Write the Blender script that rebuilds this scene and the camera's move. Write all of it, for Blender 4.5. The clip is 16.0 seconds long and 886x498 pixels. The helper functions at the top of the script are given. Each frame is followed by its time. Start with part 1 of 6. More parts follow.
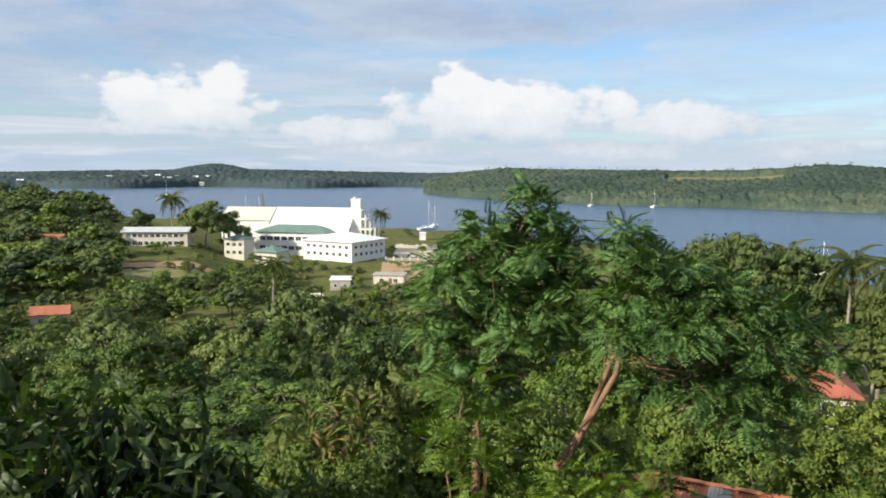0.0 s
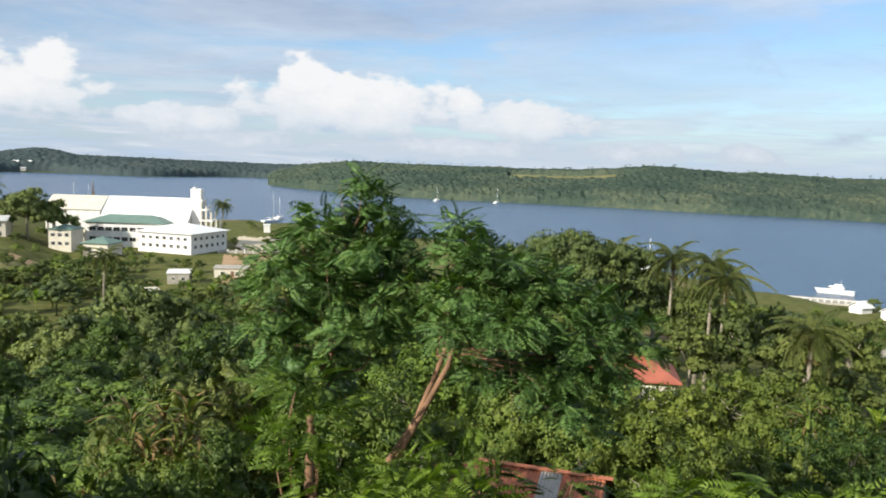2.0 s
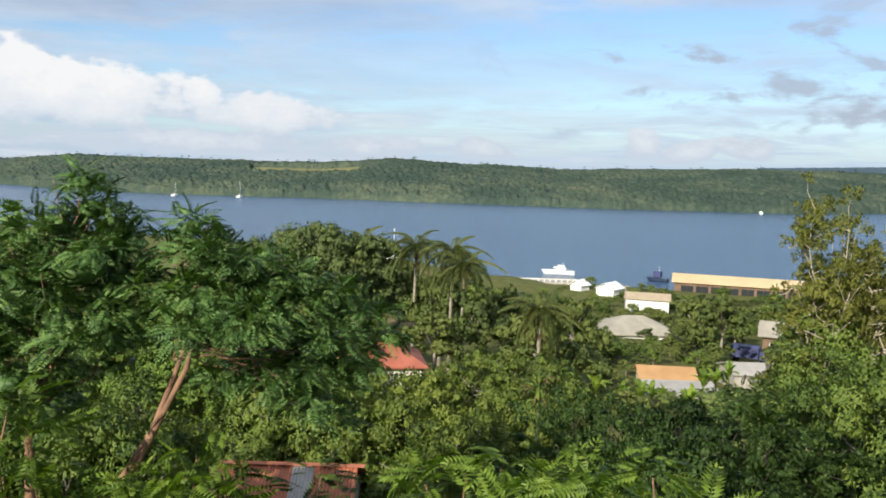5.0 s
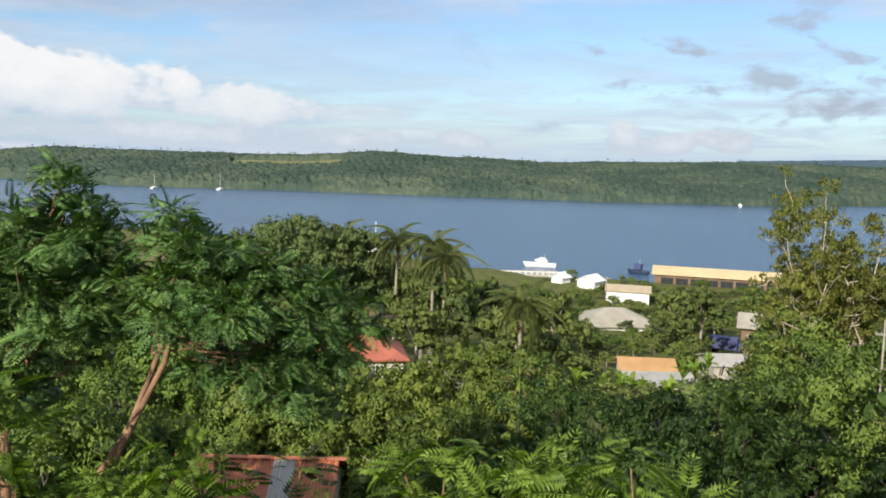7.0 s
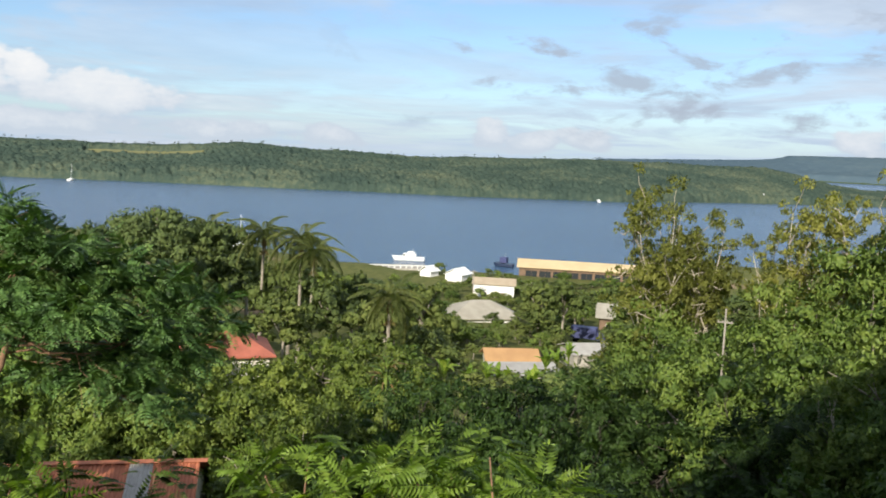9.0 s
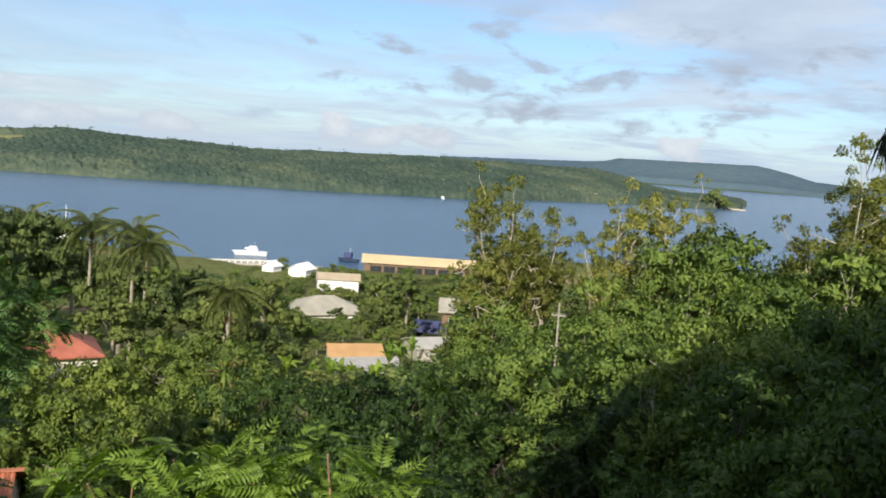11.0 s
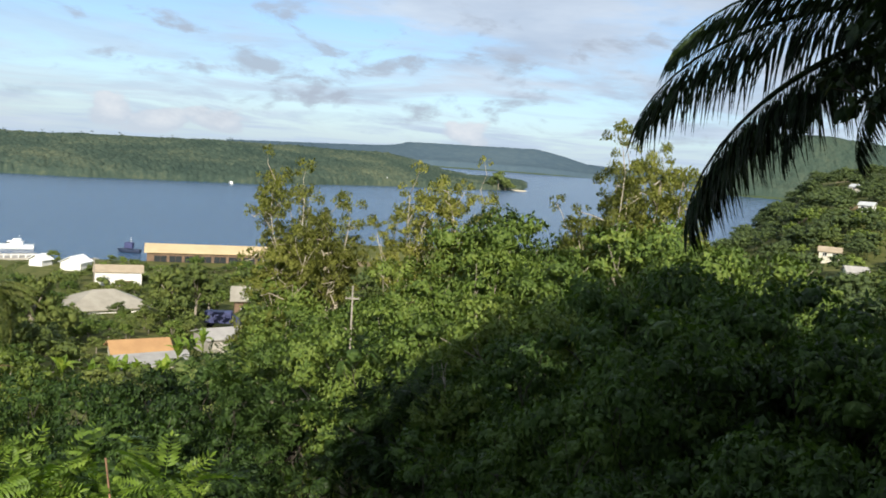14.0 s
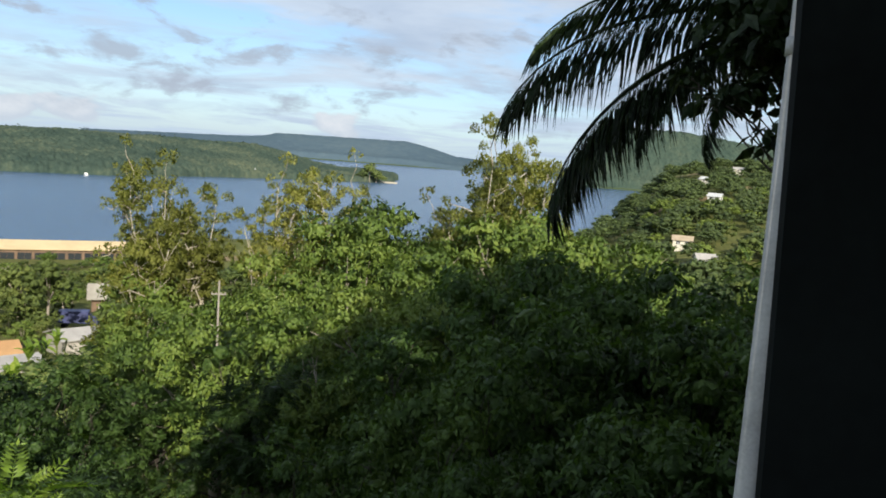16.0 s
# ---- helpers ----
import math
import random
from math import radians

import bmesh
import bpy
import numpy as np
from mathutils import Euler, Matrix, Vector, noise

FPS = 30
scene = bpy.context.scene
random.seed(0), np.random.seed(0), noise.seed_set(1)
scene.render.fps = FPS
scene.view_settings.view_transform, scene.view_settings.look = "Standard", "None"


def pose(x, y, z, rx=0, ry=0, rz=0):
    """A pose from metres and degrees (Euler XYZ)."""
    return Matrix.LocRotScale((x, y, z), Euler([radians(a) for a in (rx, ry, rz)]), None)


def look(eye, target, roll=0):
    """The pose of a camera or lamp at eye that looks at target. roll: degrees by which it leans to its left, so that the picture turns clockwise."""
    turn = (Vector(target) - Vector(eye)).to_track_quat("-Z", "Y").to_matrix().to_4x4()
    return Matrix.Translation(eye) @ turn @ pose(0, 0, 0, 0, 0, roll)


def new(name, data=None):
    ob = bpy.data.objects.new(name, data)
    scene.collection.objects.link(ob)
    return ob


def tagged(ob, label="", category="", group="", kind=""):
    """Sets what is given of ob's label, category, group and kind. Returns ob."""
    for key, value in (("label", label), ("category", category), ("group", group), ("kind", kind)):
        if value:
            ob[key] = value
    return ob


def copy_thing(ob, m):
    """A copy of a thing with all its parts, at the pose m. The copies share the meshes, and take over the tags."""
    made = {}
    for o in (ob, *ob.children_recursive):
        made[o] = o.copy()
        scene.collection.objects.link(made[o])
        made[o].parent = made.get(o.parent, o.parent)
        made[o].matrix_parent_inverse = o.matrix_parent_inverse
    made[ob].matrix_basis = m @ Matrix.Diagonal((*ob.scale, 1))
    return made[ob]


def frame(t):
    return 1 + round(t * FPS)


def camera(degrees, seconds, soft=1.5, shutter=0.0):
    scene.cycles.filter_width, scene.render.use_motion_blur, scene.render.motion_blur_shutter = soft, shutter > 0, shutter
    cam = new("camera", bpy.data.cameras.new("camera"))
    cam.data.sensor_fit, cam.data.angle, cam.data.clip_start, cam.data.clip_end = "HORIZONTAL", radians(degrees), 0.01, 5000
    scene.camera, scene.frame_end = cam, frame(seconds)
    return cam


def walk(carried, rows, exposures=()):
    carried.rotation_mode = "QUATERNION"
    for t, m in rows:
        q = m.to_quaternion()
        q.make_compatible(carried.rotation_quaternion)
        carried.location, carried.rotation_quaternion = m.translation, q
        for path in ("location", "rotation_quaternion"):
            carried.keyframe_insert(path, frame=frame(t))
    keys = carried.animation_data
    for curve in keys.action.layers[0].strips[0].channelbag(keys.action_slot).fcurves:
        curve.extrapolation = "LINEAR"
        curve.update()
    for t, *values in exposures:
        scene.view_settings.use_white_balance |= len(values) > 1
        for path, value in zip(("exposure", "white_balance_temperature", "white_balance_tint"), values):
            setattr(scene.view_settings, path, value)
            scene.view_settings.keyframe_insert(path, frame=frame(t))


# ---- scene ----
# ---- camera ----
cam = camera(57.63, 16.0, soft=1.8, shutter=0.25)
EYE = 40.0
# seconds, x, y, z offset, yaw, pitch, lean to the right
ROWS = [
    (0, 0.000, 0.000, 0.0, -0.05, -5.78, -0.29),
    (0.5, 0.085, 0.000, 0.0, -2.89, -5.53, -0.64),
    (1, 0.155, 0.000, 0.0, -5.16, -5.68, -0.98),
    (1.5, 0.167, 0.000, 0.0, -7.51, -6.10, -1.80),
    (2, 0.180, 0.000, 0.0, -10.99, -6.04, -1.87),
    (2.5, 0.190, 0.000, 0.0, -14.81, -6.57, -2.13),
    (3, 0.200, 0.000, 0.0, -17.53, -6.50, -2.05),
    (3.5, 0.213, 0.000, 0.0, -20.49, -6.77, -1.91),
    (4, 0.225, 0.000, 0.0, -23.30, -6.84, -1.88),
    (4.5, 0.258, 0.000, 0.0, -25.63, -6.34, -1.58),
    (5, 0.290, 0.000, 0.0, -28.94, -6.01, -1.66),
    (7.5, 0.330, -0.014, 0.0, -31.10, -6.70, -1.73),
    (8, 0.360, -0.017, 0.0, -34.10, -6.58, -1.85),
    (8.5, 0.390, -0.020, 0.0, -37.03, -6.58, -2.17),
    (11, 0.460, -0.070, 0.0, -50.69, -6.24, -4.30),
    (11.5, 0.468, -0.080, 0.0, -53.91, -6.44, -4.15),
    (12, 0.476, -0.090, 0.0, -56.68, -6.72, -4.31),
    (12.5, 0.484, -0.100, 0.0, -59.36, -6.58, -4.68),
    (13, 0.492, -0.110, 0.0, -62.26, -6.36, -4.85),
    (13.5, 0.500, -0.120, 0.0, -64.22, -6.19, -4.39),
    (14, 0.508, -0.130, 0.0, -65.40, -6.30, -4.15),
    (14.5, 0.516, -0.140, 0.0, -67.78, -5.95, -4.00),
    (15, 0.524, -0.150, 0.0, -69.86, -6.04, -4.13),
    (15.5, 0.532, -0.160, 0.0, -72.16, -6.31, -4.41),
    (16, 0.540, -0.170, 0.0, -74.56, -6.18, -4.45),
]
walk(cam, [(t, pose(x, y, EYE + z, 0, 0, yaw) @ pose(0, 0, 0, 90 + pitch, 0, 0) @ pose(0, 0, 0, 0, 0, -lean))
           for t, x, y, z, yaw, pitch, lean in ROWS],
     [(0.0, 0.43), (5.0, 0.43), (11.0, 0.43), (16.0, 0.43)])

# ---- world, sun ----
SUN_AZ, SUN_EL = 122.5, 28.5      # degrees left of the y axis, and above the horizon


def ray(az):
    a = radians(az)
    return Vector((-math.sin(a), math.cos(a), 0))


def at(az, dist, z=0.0):
    v = ray(az) * dist
    return Vector((v.x, v.y, z))


sun = new("sun", bpy.data.lights.new("sun", "SUN"))
sun.data.energy, sun.data.angle, sun.data.color = 5.0, radians(0.6), (1.0, 0.93, 0.79)
sd = ray(SUN_AZ) * math.cos(radians(SUN_EL)) + Vector((0, 0, math.sin(radians(SUN_EL))))
sun.matrix_world = look(sd * 100, (0, 0, 0))


class Nodes:
    """Short hand for node trees."""

    def __init__(self, tree, keep=False):
        self.t = tree
        if not keep:
            tree.nodes.clear()

    def add(self, kind, **props):
        n = self.t.nodes.new(kind)
        for k, v in props.items():
            setattr(n, k, v)
        return n

    def put(self, socket, value):
        if isinstance(value, bpy.types.NodeSocket):
            self.t.links.new(value, socket)
        else:
            socket.default_value = value

    def math(self, op, a, b=0.0, clamp=False):
        n = self.add("ShaderNodeMath", operation=op, use_clamp=clamp)
        self.put(n.inputs[0], a)
        self.put(n.inputs[1], b)
        return n.outputs[0]

    def mix(self, fac, a, b, blend="MIX"):
        n = self.add("ShaderNodeMix", data_type="RGBA", blend_type=blend)
        self.put(n.inputs[0], fac)
        self.put(n.inputs[6], a)
        self.put(n.inputs[7], b)
        return n.outputs[2]

    def ramp(self, fac, *stops):
        n = self.add("ShaderNodeValToRGB")
        self.put(n.inputs[0], fac)
        e = n.color_ramp.elements
        while len(e) < len(stops):
            e.new(0.5)
        for el, (p, c) in zip(e, stops):
            el.position = p
            el.color = c if len(c) == 4 else (*c, 1)
        return n.outputs[0]

    def noise(self, vec, scale, detail=4.0, rough=0.55, dist=0.0):
        n = self.add("ShaderNodeTexNoise")
        if vec is not None:
            self.put(n.inputs["Vector"], vec)
        self.put(n.inputs["Scale"], scale)
        self.put(n.inputs["Detail"], detail)
        self.put(n.inputs["Roughness"], rough)
        self.put(n.inputs["Distortion"], dist)
        return n.outputs[0]

    def smooth(self, x, lo, hi):
        n = self.add("ShaderNodeMapRange", interpolation_type="SMOOTHSTEP")
        for s, v in zip(n.inputs, (x, lo, hi, 0.0, 1.0)):
            self.put(s, v)
        return n.outputs[0]


world = bpy.data.worlds.new("sky")
scene.world = world
world.use_nodes = True
W = Nodes(world.node_tree)
skytex = W.add("ShaderNodeTexSky", sky_type="NISHITA", sun_disc=False)
skytex.sun_elevation, skytex.sun_rotation = radians(SUN_EL), radians(-SUN_AZ)
skytex.dust_density = 0.6
blue = W.mix(1.0, skytex.outputs[0], (0.105, 0.125, 0.150, 1), "MULTIPLY")
co = W.add("ShaderNodeTexCoord")
sep = W.add("ShaderNodeSeparateXYZ")
W.put(sep.inputs[0], co.outputs["Generated"])
dx, dy, dz = sep.outputs
DEG = 57.29578
azn = W.math("MULTIPLY", W.math("ARCTAN2", W.math("MULTIPLY", dx, -1.0), dy), DEG)
eln = W.math("MULTIPLY", W.math("ARCSINE", dz), DEG)


def vec3(x, y, z=0.0):
    n = W.add("ShaderNodeCombineXYZ")
    for s, v in zip(n.inputs, (x, y, z)):
        W.put(s, v)
    return n.outputs[0]


# high layer: long grey streaks, seen as a flat sheet far above
inv = W.math("DIVIDE", 1.0, W.math("MAXIMUM", W.math("ADD", dz, 0.06), 0.03))
sheet = vec3(W.math("MULTIPLY", dx, inv), W.math("MULTIPLY", W.math("MULTIPLY", dy, inv), 1.0), 3.7)
hi_n = W.noise(sheet, 0.55, 6.0, 0.6, 0.6)
hi_m = W.smooth(W.math("ADD", hi_n, W.math("MULTIPLY", eln, 0.010)), 0.42, 0.66)
# the clearer window of blue in the middle of the bay
gap = W.math("POWER", 2.718, W.math("MULTIPLY", W.math("ADD", W.math("POWER", W.math("DIVIDE", W.math("ADD", azn, 30.0), 20.0), 2.0),
                                                    W.math("POWER", W.math("DIVIDE", W.math("SUBTRACT", eln, 6.0), 4.5), 2.0)), -1.0))
hi_m = W.math("MULTIPLY", hi_m, W.math("SUBTRACT", 1.0, W.math("MULTIPLY", gap, 0.6)))
hi_col = W.ramp(W.noise(sheet, 0.9, 5.0, 0.6), (0.30, (0.42, 0.50, 0.64)), (0.72, (0.70, 0.78, 0.88)))
col = W.mix(W.math("MULTIPLY", hi_m, 0.88), blue, hi_col)
# bright veil towards the horizon
veil = W.math("POWER", 2.718, W.math("MULTIPLY", W.math("ABSOLUTE", eln), -0.28))
col = W.mix(W.math("MULTIPLY", veil, 0.75), col, (0.52, 0.67, 0.88, 1))
# long pale bars low in the sky
bars_n = W.noise(vec3(W.math("MULTIPLY", azn, 0.035), W.math("MULTIPLY", eln, 0.42), 1.5), 2.4, 5.0, 0.6, 0.4)
bars = W.math("MULTIPLY", W.smooth(bars_n, 0.40, 0.60), W.math("SUBTRACT", 1.0, W.smooth(eln, 3.0, 7.0)))
bars = W.math("MULTIPLY", bars, W.smooth(azn, -60.0, -8.0))
col = W.mix(W.math("MULTIPLY", bars, 0.85), col, W.ramp(bars_n, (0.42, (0.50, 0.58, 0.70)), (0.70, (0.76, 0.82, 0.89))))
# heaped clouds: domes of noise over flat bases
flat = vec3(W.math("MULTIPLY", azn, 0.16), W.math("MULTIPLY", eln, 0.26), 0.0)
puff = W.noise(flat, 2.5, 5.0, 0.48, 0.0)
fine = W.noise(flat, 11.0, 4.0, 0.6)
HEAPS = [(18.0, 4.0, 6.0, 2.3), (15.0, 5.2, 2.6, 1.8), (-3.8, 3.7, 8.0, 2.3), (-1.2, 5.4, 2.4, 2.0), (-6.5, 4.2, 3.6, 2.0), (-16.4, 3.1, 4.6, 1.6), (-12.4, 4.0, 1.6, 1.5), (7.0, 2.4, 6.0, 1.2),
         (-42.5, 1.7, 1.8, 1.4), (-45.6, 1.2, 2.6, 0.9), (-49.2, 1.5, 2.2, 1.0), (-66.6, 2.0, 1.8, 1.1), (-31.0, 1.0, 3.0, 0.9), (-24.0, 1.0, 4.0, 0.9), (-12.0, 1.0, 9.0, 1.0), (4.0, 1.0, 6.0, 0.9)]
body = None
for a0, e0, ra, re in HEAPS:
    d2 = W.math("ADD", W.math("POWER", W.math("DIVIDE", W.math("SUBTRACT", azn, a0), ra), 2.0),
                W.math("POWER", W.math("DIVIDE", W.math("SUBTRACT", eln, e0), re), 2.0))
    s = W.math("POWER", 2.718, W.math("MULTIPLY", d2, -1.0))
    body = s if body is None else W.math("MAXIMUM", body, s)
edge = W.math("ADD", W.math("MULTIPLY", body, 1.35), W.math("MULTIPLY", W.math("SUBTRACT", puff, 0.5), 2.1))
edge = W.math("ADD", edge, W.math("MULTIPLY", W.math("SUBTRACT", fine, 0.5), 0.16))
cu = W.math("MULTIPLY", W.smooth(edge, 0.46, 0.82), W.smooth(body, 0.06, 0.32))
lit = W.math("ADD", W.math("MULTIPLY", W.math("SUBTRACT", eln, 0.9), 0.165), W.math("MULTIPLY", W.math("SUBTRACT", edge, 0.9), 0.35))
lit = W.math("ADD", lit, W.math("MULTIPLY", W.math("SUBTRACT", fine, 0.5), 0.25))
cu_col = W.ramp(lit, (0.02, (0.60, 0.68, 0.78)), (0.40, (0.80, 0.84, 0.89)), (0.75, (0.95, 0.95, 0.95)))
col = W.mix(W.math("MULTIPLY", cu, 0.93), col, cu_col)
# small grey scraps to the right of the clear window
scr_n = W.noise(vec3(W.math("MULTIPLY", azn, 0.10), W.math("MULTIPLY", eln, 0.24), 4.0), 2.1, 5.0, 0.58, 0.3)
scr_side = W.smooth(W.math("MULTIPLY", azn, -1.0), 26.0, 44.0)
scr_band = W.math("MULTIPLY", W.smooth(eln, 0.8, 3.0), W.math("SUBTRACT", 1.0, W.smooth(eln, 8.5, 12.0)))
scr = W.math("MULTIPLY", W.math("MULTIPLY", W.smooth(scr_n, 0.53, 0.68), scr_side), scr_band)
col = W.mix(W.math("MULTIPLY", scr, 0.8), col, (0.43, 0.49, 0.59, 1))
bg = W.add("ShaderNodeBackground")
W.put(bg.inputs[0], col)
bg.inputs[1].default_value = 0.74
wo = W.add("ShaderNodeOutputWorld")
W.put(wo.inputs[0], bg.outputs[0])


# ---- materials ----
def material(name, build, rough=0.7, metal=0.0, spec=0.4, bump=0.0, bump_scale=30.0, translucent=0.0):
    """A principled material; build(N) gives its colour socket or a plain colour."""
    m = bpy.data.materials.new(name)
    m.use_nodes = True
    N = Nodes(m.node_tree)
    out = N.add("ShaderNodeOutputMaterial")
    p = N.add("ShaderNodeBsdfPrincipled")
    c = build(N)
    N.put(p.inputs["Base Color"], c if isinstance(c, bpy.types.NodeSocket) else (*c, 1))
    N.put(p.inputs["Roughness"], rough)
    p.inputs["Metallic"].default_value = metal
    p.inputs["Specular IOR Level"].default_value = spec
    if bump:
        b = N.add("ShaderNodeBump")
        b.inputs["Strength"].default_value = 0.6
        b.inputs["Distance"].default_value = bump
        N.put(b.inputs["Height"], N.noise(coords(N), bump_scale, 5.0))
        N.put(p.inputs["Normal"], b.outputs[0])
    sh = p.outputs[0]
    if translucent:
        tr = N.add("ShaderNodeBsdfTranslucent")
        N.put(tr.inputs[0], N.mix(1.0, c, (1.5, 1.7, 0.6, 1), "MULTIPLY"))
        mx = N.add("ShaderNodeMixShader")
        mx.inputs[0].default_value = translucent
        N.put(mx.inputs[1], sh)
        N.put(mx.inputs[2], tr.outputs[0])
        sh = mx.outputs[0]
    N.put(out.inputs[0], sh)
    return m


def coords(N):
    return N.add("ShaderNodeTexCoord").outputs["Object"]


def worldpos(N):
    return N.add("ShaderNodeNewGeometry").outputs["Position"]


def leafy(name, dark, mid, light, rough=0.5, translucent=0.22, patch=0.25, spec=0.35, vary=0.42, grain=5.0):
    def build(N):
        g = N.add("ShaderNodeNewGeometry").outputs["Random Per Island"]
        o = N.add("ShaderNodeObjectInfo").outputs["Random"]
        big = N.noise(worldpos(N), patch, 2.0)
        mid_ = N.noise(worldpos(N), patch * 7.0, 3.0)
        f = N.math("ADD", N.math("MULTIPLY", g, 0.17), N.math("ADD", N.math("MULTIPLY", big, 0.50), 0.035))
        f = N.math("ADD", f, N.math("MULTIPLY", mid_, 0.27))
        f = N.math("ADD", f, N.math("MULTIPLY", N.math("SUBTRACT", o, 0.5), vary))
        cell = N.add("ShaderNodeTexVoronoi")
        N.put(cell.inputs["Vector"], worldpos(N))
        cell.inputs["Scale"].default_value = grain
        tone = N.add("ShaderNodeSeparateColor")
        N.put(tone.inputs[0], cell.outputs["Color"])
        f = N.math("ADD", f, N.math("MULTIPLY", N.math("SUBTRACT", tone.outputs[0], 0.5), 0.30))
        return N.ramp(f, (0.18, dark), (0.52, mid), (0.86, light))
    m = material(name, build, rough, 0.0, spec, 0.0, 30.0, translucent)
    N = Nodes(m.node_tree, True)
    cell = N.add("ShaderNodeTexVoronoi")
    N.put(cell.inputs["Vector"], worldpos(N))
    cell.inputs["Scale"].default_value = grain
    b = N.add("ShaderNodeBump")
    b.inputs["Strength"].default_value, b.inputs["Distance"].default_value = 0.9, 0.7 / grain
    h = N.math("ADD", N.math("MULTIPLY", cell.outputs["Distance"], -1.0), N.noise(worldpos(N), grain * 0.45, 3.0))
    N.put(b.inputs["Height"], h)
    for n in m.node_tree.nodes:
        if n.type in ("BSDF_PRINCIPLED", "BSDF_TRANSLUCENT"):
            N.put(n.inputs["Normal"], b.outputs[0])
    return m


def worn(name, base, dark, scale=0.8, rough=0.7, bump=0.01, metal=0.0, spec=0.4):
    def build(N):
        c = coords(N)
        n1, n2 = N.noise(c, scale, 6.0, 0.62), N.noise(c, scale * 14, 3.0)
        f = N.math("ADD", N.math("MULTIPLY", n1, 0.7), N.math("MULTIPLY", n2, 0.3))
        return N.ramp(f, (0.34, dark), (0.60, base))
    return material(name, build, rough, metal, spec, bump, 12.0)


LEAF_MANGO = leafy("leaf_mango", (0.021, 0.045, 0.007), (0.072, 0.127, 0.016), (0.174, 0.251, 0.033), 0.55, 0.08)
LEAF_HERO = leafy("leaf_feathery", (0.034, 0.075, 0.021), (0.099, 0.188, 0.051), (0.228, 0.333, 0.085), 0.5, 0.18, 0.9, 0.28, 0.06)
LEAF_YOUNG = leafy("leaf_young", (0.087, 0.146, 0.022), (0.167, 0.254, 0.034), (0.273, 0.341, 0.050), 0.5, 0.34, 0.9)
LEAF_YELLOW = leafy("leaf_yellow_green", (0.041, 0.065, 0.010), (0.102, 0.146, 0.022), (0.186, 0.228, 0.039), 0.55, 0.22, 0.4)
LEAF_OPEN = leafy("leaf_open_crown", (0.095, 0.106, 0.022), (0.190, 0.202, 0.040), (0.325, 0.314, 0.078), 0.55, 0.34, 0.5)
# lightened olive: some haze over the low ground is put into this colour
LEAF_WIDE = leafy("leaf_broad_tree", (0.040, 0.063, 0.020), (0.105, 0.146, 0.038), (0.213, 0.252, 0.067), 0.6, 0.14, 0.2)
LEAF_OLIVE = leafy("leaf_olive", (0.042, 0.066, 0.018), (0.103, 0.138, 0.029), (0.190, 0.217, 0.053), 0.6, 0.18, 0.2)
# darkened green: part of the thicket's shade is put into this leaf colour
LEAF_SHADE_DARK = leafy("leaf_dark", (0.016, 0.032, 0.009), (0.046, 0.086, 0.020), (0.104, 0.162, 0.039), 0.5, 0.25, 0.5, 0.2)
# near-black leaf: the shade beside the house is put into its colour
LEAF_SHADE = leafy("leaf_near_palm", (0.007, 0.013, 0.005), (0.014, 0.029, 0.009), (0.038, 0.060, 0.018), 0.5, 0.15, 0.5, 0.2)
LEAF_PALM = leafy("leaf_palm", (0.044, 0.064, 0.014), (0.092, 0.116, 0.027), (0.164, 0.168, 0.048), 0.45, 0.25, 0.3)
LEAF_BROAD = leafy("leaf_broad_glossy", (0.013, 0.030, 0.008), (0.030, 0.056, 0.013), (0.061, 0.096, 0.022), 0.5, 0.2, 0.7, 0.3)
LEAF_GREEN = leafy("leaf_fresh_green", (0.039, 0.074, 0.013), (0.100, 0.156, 0.025), (0.188, 0.239, 0.044), 0.55, 0.17, 0.3)
LEAF_DRY = leafy("leaf_dry", (0.096, 0.060, 0.024), (0.176, 0.112, 0.040), (0.256, 0.176, 0.072), 0.7, 0.15, 0.8)
LEAF_FAR = leafy("leaf_far_wood", (0.027, 0.045, 0.027), (0.050, 0.070, 0.038), (0.084, 0.099, 0.048), 0.9, 0.0, 0.016, 0.0)


def canopy(name, dark, mid, light, grain):
    """Woods far off, seen as one roof of crowns; distance haze goes into the colours."""
    def build(N):
        p = worldpos(N)
        f = N.math("ADD", N.math("MULTIPLY", N.noise(p, grain, 4.0, 0.7), 0.5), N.math("MULTIPLY", N.noise(p, grain * 0.05, 4.0, 0.65), 0.6))
        return N.ramp(f, (0.34, dark), (0.54, mid), (0.76, light))
    return material(name, build, 0.95, 0, 0.0, 0.5, grain * 2.0)


# blue-grey haze is mixed into these greens, most for the table land
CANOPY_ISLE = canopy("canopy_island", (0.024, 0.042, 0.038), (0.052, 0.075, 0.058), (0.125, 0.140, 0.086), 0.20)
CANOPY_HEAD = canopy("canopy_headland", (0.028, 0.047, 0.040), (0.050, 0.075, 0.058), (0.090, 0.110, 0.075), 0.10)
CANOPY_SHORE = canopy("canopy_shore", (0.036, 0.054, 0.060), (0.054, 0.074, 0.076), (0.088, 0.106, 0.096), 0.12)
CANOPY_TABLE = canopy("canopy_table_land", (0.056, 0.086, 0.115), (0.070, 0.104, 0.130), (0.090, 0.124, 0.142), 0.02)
BARK = worn("bark_red_brown", (0.30, 0.17, 0.10), (0.13, 0.075, 0.045), 3.0, 0.85, 0.02)
BARK_GREY = worn("bark_grey", (0.34, 0.30, 0.24), (0.16, 0.135, 0.10), 2.0, 0.9, 0.02)
BARK_DARK = worn("bark_dark", (0.070, 0.058, 0.045), (0.035, 0.030, 0.024), 2.0, 0.9, 0.02)
BARK_PALE = worn("bark_pale", (0.52, 0.46, 0.36), (0.30, 0.25, 0.19), 2.0, 0.9, 0.02)


